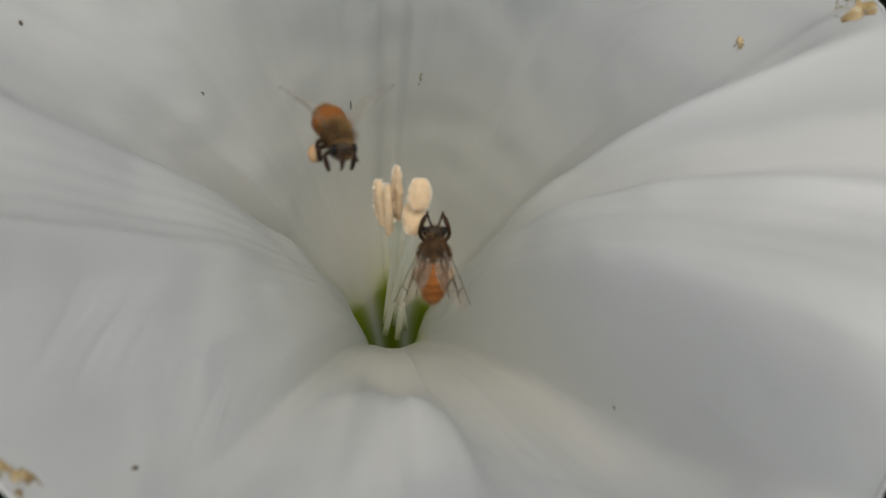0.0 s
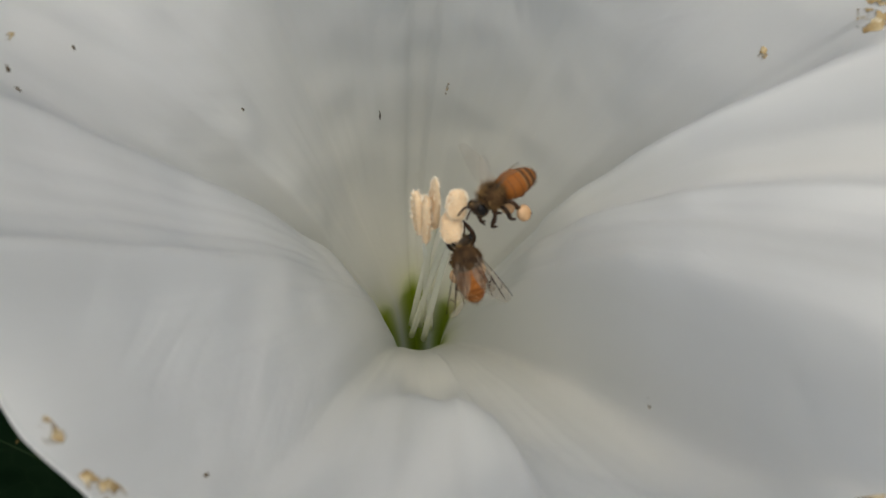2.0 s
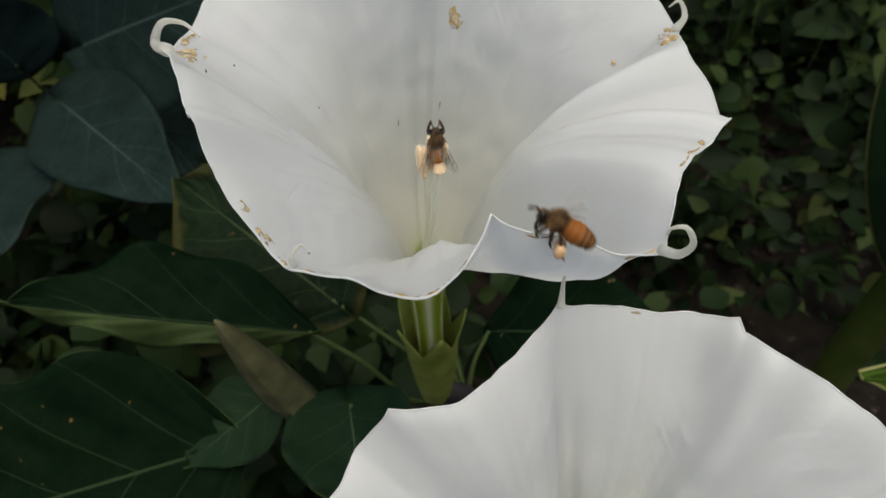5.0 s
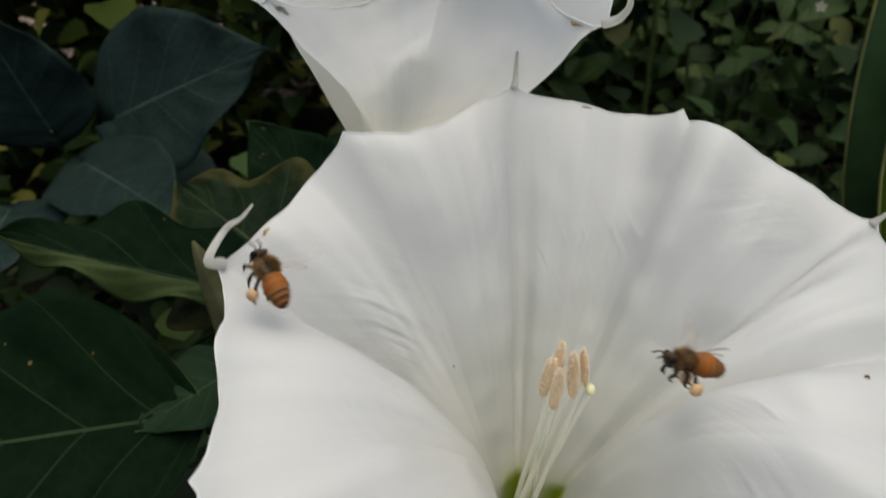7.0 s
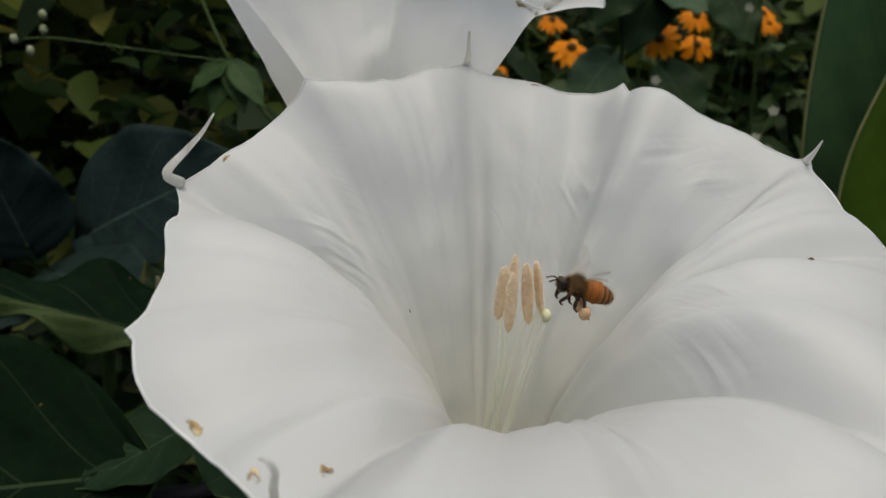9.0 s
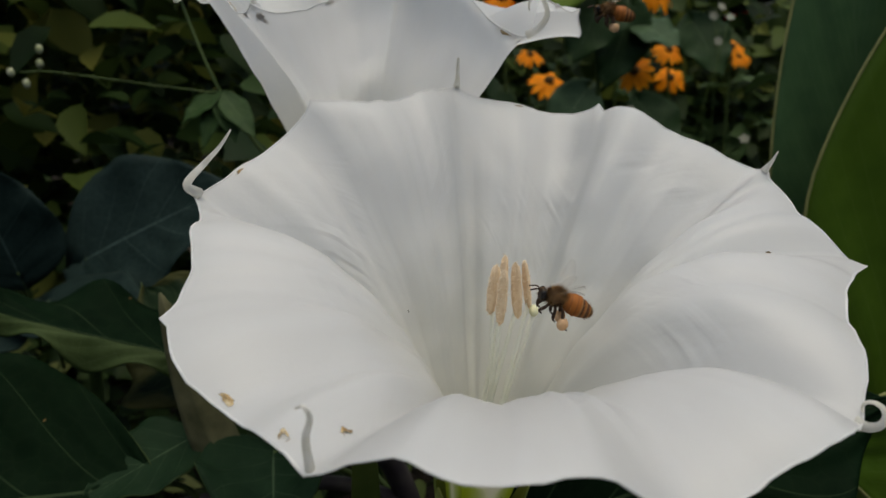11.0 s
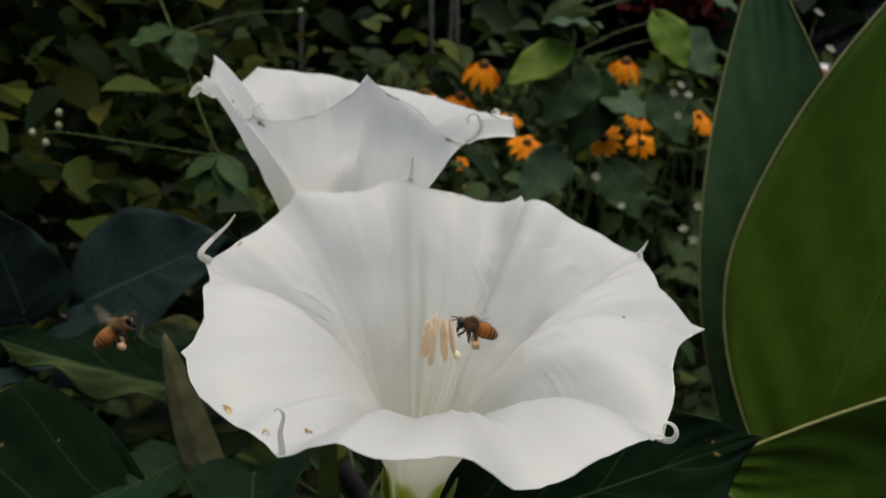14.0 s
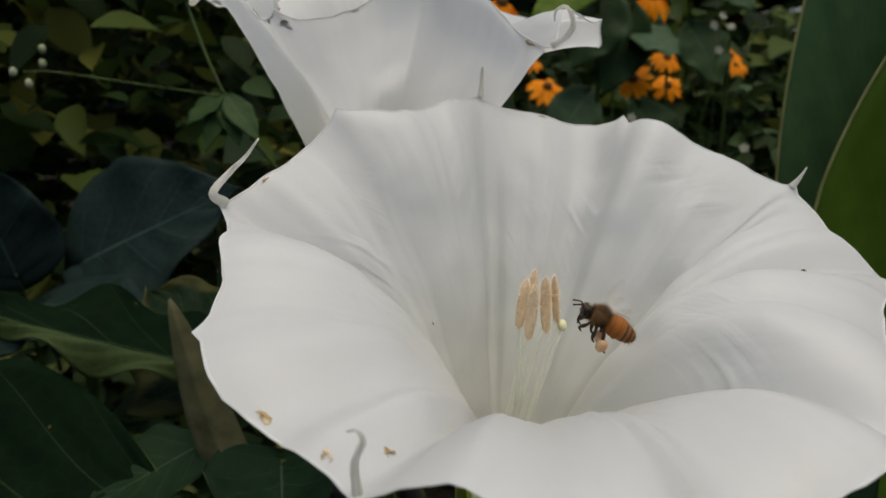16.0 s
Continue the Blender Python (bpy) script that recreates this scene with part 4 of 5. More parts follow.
red = leaf_cloud("red_shrub", box_centres((1.40, 4.3, 1.22), (1.90, 4.7, 1.42), 10, 7), 0.07, 500, 0.09, M_RED, 8)
tagged(red, "red-leaved shrub far behind the flowers", "shrub", kind="stuff")


# ---- orange coneflowers ----
def coneflower(head, face, radius, droop, hang, seed, rays=13):
    rnd = random.Random(seed)
    head = Vector(head)
    th = thing("coneflower", (head[0], head[1], 0), "orange ray flower with a brown centre on a thin green stem", "flower", "orange garden flowers")
    o = Vector((head[0], head[1], 0))
    z = Vector(face).normalized()
    x = z.orthogonal().normalized()
    y = z.cross(x)
    m = Matrix((x, y, z)).transposed().to_4x4()
    m.translation = head - o
    part("stem", tube_mesh("stem", bent([(rnd.uniform(-0.06, 0.06), rnd.uniform(-0.02, 0.08), -0.02), (rnd.uniform(-0.02, 0.02), 0.02, head[2] * 0.55), head - o - z * 0.004], 12), [0.0028] * 12, 6), M_STEM_GREEN, th)
    c = part("cone", ball("cone", (0.25 * radius,) * 3, 12, 8), M_CONE, th, "dark brown flower centre")
    c.matrix_local = m
    for k in range(rays):
        w = 6.2832 * k / rays + rnd.uniform(-0.1, 0.1)
        me = leaf_mesh("ray", radius * rnd.uniform(0.9, 1.05), radius * 0.38, fold=8, droop=droop + rnd.uniform(-0.06, 0.06), wave=0.03, peak=0.55, seed=seed * 20 + k, ns=8, nt=5)
        ob = part("ray", me, M_ORANGE, th)
        ob.matrix_local = m @ pose(0, 0, 0, 0, 0, math.degrees(w)) @ pose(0.18 * radius, 0, 0, 0, hang + rnd.uniform(-8, 8), 0)
    return th


# unseen trees added beside and behind the camera to block low sky light
def woods(name, seed, arc, count):
    r = np.random.RandomState(seed)
    c = [(7.5 * math.cos(w) + r.normal() * 0.4, 7.5 * math.sin(w) + r.normal() * 0.4, z) for w, z in zip(r.uniform(*arc, 360), r.uniform(0, 1.8, 360))]
    return leaf_cloud(name, c, 0.45, count, 0.5, M_TREE, seed + 1)


tagged(woods("woods", 21, (-3.6, 0.45), 9000), "unseen trees added round the garden to block low sky light", "trees", kind="stuff")
# plain dark wall added all round: fills gaps between trees, blocks low sky
bm_wall = []
for k in range(65):
    w = 2 * math.pi * k / 64
    top = (3.4 if math.sin(w) > -0.2 else 1.8) + 0.5 * math.sin(k * 1.7) + 0.3 * math.sin(k * 4.1)
    for z in (-0.2, top * 0.35, top * 0.7, top):
        bm_wall.append((9.5 * math.cos(w), 9.5 * math.sin(w), z))
M_FAR = plain("dark_backing", (0.004, 0.008, 0.003), (0.014, 0.026, 0.008), 0.9, 3.0)
tagged(part("backdrop", mesh_of("backdrop", bm_wall, grid_faces(65, 4)), M_FAR), "dark wall added all round in place of far woodland, closing out low sky", "woods", kind="structure")


near_heads = [((0.155, 1.120, 0.645), (0.1, -0.5, 0.9), 0.037, 0.8),
         ((0.045, 1.05, 0.590), (0, -0.4, 0.9), 0.037, 0.75),
         ((0.115, 1.15, 0.585), (0.1, -0.4, 0.9), 0.037, 0.65),
         ((0.225, 1.25, 0.548), (0.0, -0.5, 0.8), 0.024, 0.3),
         ((0.255, 1.20, 0.500), (0.1, -0.6, 0.8), 0.033, 0.2),
         ((0.345, 0.95, 0.525), (-0.2, -0.9, 0.5), 0.028, 0.1),
         ((0.430, 1.15, 0.660), (0.0, -0.5, 0.9), 0.035, 0.55),
         ((0.260, 1.15, 0.430), (0.0, -1, 0.3), 0.018, 0.1)]
far_heads = [((0.480, 1.20, 0.555), (0.1, -0.6, 0.8), 0.026, 0.3),
         ((0.395, 1.25, 0.560), (0.0, -0.7, 0.7), 0.017, 0.2),
         ((0.600, 1.20, 0.560), (0.0, -0.6, 0.8), 0.022, 0.2),
         ((0.130, 1.30, 0.450), (0.0, -0.7, 0.7), 0.016, 0.2),
         ((0.150, 1.25, 0.400), (0.0, -0.7, 0.7), 0.015, 0.2),
         ((0.520, 1.30, 0.500), (0.0, -0.8, 0.6), 0.028, 0.3),
         ((0.700, 1.40, 0.540), (0.0, -0.6, 0.8), 0.024, 0.3)]
for k, (h, f, r, d) in enumerate(near_heads + far_heads):
    coneflower(h, f, r * (1.2 if d > 0.5 else 1.15), min(d, 0.5), 26 if d > 0.5 else 12, 100 + k)


# ---- a vine on the hedge ----
vine = thing("vine", (0, 0, 0), "thin green climbing vine with small white buds", "vine")
part("stem", tube_mesh("stem", bent([(-0.05, 0.37, 0.38), (-0.095, 0.38, 0.45), (-0.142, 0.363, 0.528), (-0.185, 0.38, 0.64), (-0.235, 0.40, 0.76), (-0.26, 0.42, 0.86)], 30), [0.0013] * 30, 6), M_STEM_GREEN, vine)
part("stem", tube_mesh("stem", bent([(-0.142, 0.363, 0.528), (-0.20, 0.35, 0.537), (-0.255, 0.336, 0.546), (-0.275, 0.33, 0.546)], 16), [0.0006] * 16, 6), M_STEM_GREEN, vine)
part("stem", tube_mesh("stem", bent([(-0.18, 0.38, 0.63), (-0.13, 0.42, 0.652), (-0.08, 0.46, 0.66)], 16), [0.0006] * 16, 6), M_STEM_GREEN, vine)
M_BUDWHITE = plain("small_bud", (0.22, 0.25, 0.11), (0.42, 0.42, 0.30), 0.6, 200)
for p in ((-0.262, 0.335, 0.562), (-0.263, 0.335, 0.552), (-0.282, 0.33, 0.546), (-0.272, 0.33, 0.538), (-0.08, 0.46, 0.672), (-0.07, 0.46, 0.68), (-0.085, 0.46, 0.66)):
    me = ball("flower_bud", (0.0026, 0.0024, 0.0036), 10, 8)
    me.transform(Matrix.Translation(p))
    part("flower_bud", me, M_BUDWHITE, vine, "small whitish bud")
M_VINE = leaf_material("vine_leaf", (0.018, 0.042, 0.012), (0.034, 0.066, 0.018), (0.06, 0.09, 0.035), 5.0, 0.02)
for k, (b, t, w) in enumerate((((-0.142, 0.363, 0.53), (-0.112, 0.335, 0.50), 0.022), ((-0.142, 0.363, 0.53), (-0.128, 0.34, 0.495), 0.02), ((-0.142, 0.363, 0.53), (-0.17, 0.345, 0.51), 0.02),
                                ((-0.142, 0.363, 0.53), (-0.155, 0.34, 0.49), 0.018), ((-0.18, 0.38, 0.635), (-0.215, 0.36, 0.62), 0.03), ((-0.18, 0.38, 0.635), (-0.165, 0.36, 0.60), 0.03),
                                ((-0.235, 0.40, 0.75), (-0.20, 0.38, 0.72), 0.03))):
    leaf(vine, b, t, w, (0, -0.6, 1), M_VINE, "leaf", fold=10, wave=0.05, seed=200 + k, ns=14, nt=9)

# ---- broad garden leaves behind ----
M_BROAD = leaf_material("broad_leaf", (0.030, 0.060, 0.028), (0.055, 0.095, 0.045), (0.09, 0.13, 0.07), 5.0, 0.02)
# the broad leaf again, its colour darkened to paint leaves in shade
M_BROAD_SHADED = leaf_material("broad_leaf_shaded", (0.014, 0.032, 0.010), (0.026, 0.052, 0.016), (0.05, 0.08, 0.035), 5.0, 0.016)
M_LIME = leaf_material("lime_leaf", (0.07, 0.12, 0.012), (0.11, 0.17, 0.018), (0.14, 0.19, 0.04), 5.0, 0.02)
tall = thing("climbing_plant", (0, 0, 0), "tall garden plant with broad soft green leaves", "plant")
part("stem", tube_mesh("stem", bent([(0.30, 0.95, -0.02), (0.29, 0.93, 0.35), (0.275, 0.92, 0.70)], 14), [0.004] * 14, 8), M_STEM_GREEN, tall)
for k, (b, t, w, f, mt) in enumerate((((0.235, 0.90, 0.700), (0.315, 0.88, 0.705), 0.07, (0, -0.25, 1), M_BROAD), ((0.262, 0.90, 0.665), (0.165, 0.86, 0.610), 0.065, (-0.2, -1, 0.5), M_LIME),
                                      ((0.29, 0.93, 0.640), (0.235, 0.88, 0.545), 0.11, (-0.2, -1, 0.6), M_BROAD_SHADED), ((0.33, 0.93, 0.62), (0.29, 0.90, 0.50), 0.09, (0.1, -1, 0.3), M_BROAD_SHADED),
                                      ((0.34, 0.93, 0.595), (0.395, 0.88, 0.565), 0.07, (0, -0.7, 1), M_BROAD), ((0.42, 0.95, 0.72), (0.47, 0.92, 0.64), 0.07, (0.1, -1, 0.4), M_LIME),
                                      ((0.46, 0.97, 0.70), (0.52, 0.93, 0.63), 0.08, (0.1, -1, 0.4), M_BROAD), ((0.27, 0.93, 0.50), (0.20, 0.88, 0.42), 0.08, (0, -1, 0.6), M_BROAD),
                                      ((0.43, 0.95, 0.60), (0.47, 0.90, 0.52), 0.09, (0.1, -1, 0.5), M_BROAD_SHADED), ((0.35, 0.93, 0.48), (0.40, 0.88, 0.40), 0.09, (0.1, -1, 0.5), M_BROAD_SHADED),
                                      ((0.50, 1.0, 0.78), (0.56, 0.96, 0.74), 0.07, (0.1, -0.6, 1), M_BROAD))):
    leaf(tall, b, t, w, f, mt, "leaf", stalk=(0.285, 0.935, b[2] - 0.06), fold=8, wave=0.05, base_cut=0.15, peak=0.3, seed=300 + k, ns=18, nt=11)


# a thin plant with small white blossoms
M_WHITE = plain("white_blossom", (0.20, 0.20, 0.15), (0.34, 0.34, 0.27), 0.6, 200, sheer=0.3)
sprig = thing("blossom_plant", (0, 0, 0), "thin-stemmed plant with small white blossoms", "plant")
for k, p in enumerate(((0.396, 0.75, 0.609), (0.388, 0.754, 0.598), (0.407, 0.747, 0.596), (0.376, 0.639, 0.425), (0.388, 0.632, 0.412), (0.268, 0.681, 0.486),
                       (0.447, 0.504, 0.680), (0.462, 0.499, 0.643), (0.396, 0.751, 0.567), (0.392, 0.637, 0.455), (0.329, 0.762, 0.436))):
    p = Vector(p)
    foot = Vector((p[0] + 0.05 * math.sin(k * 2.1), p[1] + 0.06 * math.cos(k * 1.3), -0.02))
    part("stem", tube_mesh("stem", bent([foot, foot.lerp(p, 0.55) + Vector((0.05 * math.sin(k * 1.9), 0.03, 0)), p], 10), [0.0006] * 10, 6), M_STEM_GREEN, sprig)
    for j in range(5):
        me = leaf_mesh("petal", 0.0065, 0.0045, fold=12, droop=-0.1, wave=0.05, peak=0.6, seed=500 + k * 5 + j, ns=7, nt=5)
        ob = part("petal", me, M_WHITE, sprig)
        ob.matrix_local = Matrix.Translation(p) @ Euler((0.9 + 0.3 * math.sin(k * 1.7), 0.4 * math.cos(k), 0)).to_matrix().to_4x4() @ Euler((0, 0, 1.2566 * j)).to_matrix().to_4x4()

# garden stakes
M_STAKE = plain("weathered_stake", (0.04, 0.038, 0.034), (0.08, 0.075, 0.066), 0.8, 60, 0.001)
stake = tagged(part("garden_stake", tube_mesh("garden_stake", [(0, 0, -0.05), (0.004, 0, 0.8), (0, 0, 1.6)], [0.010, 0.009, 0.008], 10), M_STAKE), "thin weathered grey wooden stake", "stake", "garden stakes")
stake.matrix_basis = pose(0.12, 2.8, 0, 1, -2, 0)
for x, y, a, b in ((0.15, 2.9, 0, 2), (0.22, 2.9, -1, -1), (-0.42, 2.6, 1, 1)):
    copy_thing(stake, pose(x, y, 0, a, b, 30))


# ---- a parked car, far behind ----
M_CAR = plain("white_car_paint", (0.70, 0.70, 0.71), (0.74, 0.74, 0.75), 0.25, 3.0, gloss=0.5)
M_GLASS = plain("dark_car_glass", (0.015, 0.018, 0.020), (0.025, 0.028, 0.030), 0.1, 3.0, gloss=0.5)
M_TYRE = plain("tyre", (0.015, 0.015, 0.015), (0.025, 0.025, 0.025), 0.85, 30.0)
M_LAMP = plain("tail_lamp", (0.35, 0.012, 0.012), (0.45, 0.02, 0.02), 0.2, 20.0)


def loft(name, rows, half):
    """A body of cross rows (x, low, high), rounded towards its sides."""
    verts = []
    for x, lo, hi in rows:
        for k in range(9):
            t = k / 8 * 2 - 1
            verts.append((x, half * t, hi - 0.10 * (hi - lo) * abs(t) ** 4))
        for k in range(8, -1, -1):
            t = k / 8 * 2 - 1
            verts.append((x, half * t, lo))
    n = len(rows)
    return mesh_of(name, verts, grid_faces(n, 18, True) + [tuple(range(17, -1, -1)), tuple((n - 1) * 18 + k for k in range(18))])


def moved_box(name, at, half):
    bm = bmesh.new()
    bmesh.ops.create_cube(bm, size=2.0, matrix=Matrix.Translation(at) @ Matrix.Diagonal((*half, 1)))
    bmesh.ops.bevel(bm, geom=bm.edges[:], offset=0.02, segments=2, affect="EDGES")
    me = bpy.data.meshes.new(name)
    bm.to_mesh(me)
    return me


car = thing("parked_car", pose(4.35, 4.70, -0.10, 0, 0, 0), "white car parked beyond the garden", "car")
part("body", loft("body", [(-2.05, 0.35, 0.75), (-1.95, 0.25, 0.95), (-1.2, 0.2, 1.0), (0.9, 0.2, 0.98), (1.9, 0.25, 0.88), (2.1, 0.35, 0.6)], 0.86), M_CAR, car)
part("cabin", loft("cabin", [(-1.75, 0.9, 0.98), (-1.25, 0.9, 1.38), (0.1, 0.9, 1.45), (0.95, 0.9, 0.96)], 0.74), M_GLASS, car, "dark car windows")
for sx in (-1.3, 1.3):
    for sy in (-0.8, 0.8):
        part("wheel", tube_mesh("wheel", [(sx, sy - 0.1, 0.31), (sx, sy + 0.1, 0.31)], [0.31, 0.31], 24), M_TYRE, car)
for sy in (-0.66, 0.66):
    part("tail_lamp", moved_box("tail_lamp", (-2.02, sy, 0.82), (0.05, 0.15, 0.08)), M_LAMP, car, "red tail lamp")


# ---- honeybees ----
def banded(name, plain_amber):
    m, n, l, p = material(name, 0.6)
    p.inputs["Specular IOR Level"].default_value = 0.15
    tc = n.new("ShaderNodeTexCoord")
    sep = n.new("ShaderNodeSeparateXYZ")
    l.new(tc.outputs["Generated"], sep.inputs[0])
    am, lt, dk = (0.30, 0.098, 0.016), (0.32, 0.16, 0.06), (0.055, 0.028, 0.014)
    if plain_amber:
        lt, dk, am = (0.36, 0.125, 0.028), (0.25, 0.082, 0.018), (0.33, 0.108, 0.02)
    br = (0.19, 0.065, 0.016)
    r = ramp(n, [(0.0, dk), (0.09, dk), (0.12, lt), (0.15, am), (0.18, dk), (0.24, dk), (0.27, lt), (0.31, am), (0.35, dk), (0.38, dk), (0.41, lt), (0.46, am), (0.52, am), (0.55, br), (0.58, am), (0.70, am), (0.73, br), (0.76, am), (1.0, (0.34, 0.115, 0.022))])
    l.new(sep.outputs[0], r.inputs[0])
    t = noise_tex(n, l, 900.0, 3)
    l.new(mixed(n, l, math_node(n, l, "MULTIPLY", t.outputs[0], 0.4), r.outputs[0], (0.16, 0.06, 0.02)), p.inputs["Base Color"])
    bump(n, l, p, t.outputs[0], 0.4, 0.0002)
    return m


def wing_material(name, solid):
    m, n, l, p = material(name, 0.25)
    t = noise_tex(n, l, 500.0, 2)
    r = ramp(n, [(0.4, (0.22, 0.15, 0.09)), (0.6, (0.42, 0.34, 0.25))])
    l.new(t.outputs[0], r.inputs[0])
    l.new(r.outputs[0], p.inputs["Base Color"])
    clear = n.new("ShaderNodeBsdfTransparent")
    mx = n.new("ShaderNodeMixShader")
    mx.inputs[0].default_value = solid
    l.new(clear.outputs[0], mx.inputs[1])
    l.new(p.outputs[0], mx.inputs[2])
    l.new(mx.outputs[0], n["Material Output"].inputs["Surface"])
    return m


M_ABDOMEN = banded("bee_abdomen", False)
M_ABDOMEN_AMBER = banded("bee_abdomen_amber", True)
M_THORAX = plain("bee_thorax", (0.035, 0.02, 0.01), (0.13, 0.07, 0.03), 0.8, 700, 0.0003)
M_HAIR = plain("bee_hair", (0.20, 0.115, 0.045), (0.36, 0.22, 0.095), 0.9, 500)
M_HAIR_DARK = plain("bee_hair_dark", (0.05, 0.03, 0.016), (0.12, 0.07, 0.032), 0.9, 500)
M_HEAD = plain("bee_head", (0.014, 0.010, 0.008), (0.05, 0.035, 0.022), 0.5, 600, 0.0002)
M_EYE = plain("bee_eye", (0.006, 0.005, 0.005), (0.012, 0.010, 0.009), 0.2, 300)
M_LEG = plain("bee_leg", (0.020, 0.011, 0.007), (0.06, 0.03, 0.015), 0.5, 500)
M_BASKET = plain("pollen_load", (0.50, 0.30, 0.15), (0.66, 0.43, 0.25), 0.9, 700, 0.0004)
M_WING = wing_material("bee_wing", 0.27)
M_WING_BLUR = wing_material("bee_wing_beating", 0.12)


def moved(me, m):
    me.transform(m)
    return me


def hairs(name, centre, radii, length, count, seed):
    rnd = random.Random(seed)
    verts, faces = [], []
    for _ in range(count):
        z, w = rnd.uniform(-0.7, 1), rnd.uniform(0, 6.283)
        c = math.sqrt(1 - z * z)
        o = Vector((c * math.cos(w), c * math.sin(w), z))
        p = Vector(centre) + Vector((o.x * radii[0], o.y * radii[1], o.z * radii[2]))
        e = p + (o + Vector((rnd.uniform(-0.5, 0.2), rnd.uniform(-0.3, 0.3), rnd.uniform(-0.3, 0.3)))) * length * rnd.uniform(0.5, 1.2)
        s = o.orthogonal().normalized() * 0.00005
        k = len(verts)
        verts += [p + s, p - s, e]
        faces.append((k, k + 1, k + 2))
    return mesh_of(name, verts, faces, smooth=False)


def wing_mesh(length, width, back, lift):
    """A wing from its hinge outwards (+y), swept back by degrees and raised by degrees."""
    verts = []
    for a in range(13):
        s = a / 12
        for b in range(6):
            t = b / 5
            w = width * (math.sin(math.pi * (0.06 + 0.88 * s ** 0.8)) ** 0.6)
            verts.append((0.25 * w - t * w, s * length, 0.0003 * math.sin(b * 2.4) + 0.0006 * math.sin(s * 3)))
    me = mesh_of("wing", verts, grid_faces(13, 6))
    return moved(me, pose(0, 0, 0, lift, 0, 0) @ pose(0, 0, 0, 0, 0, back))


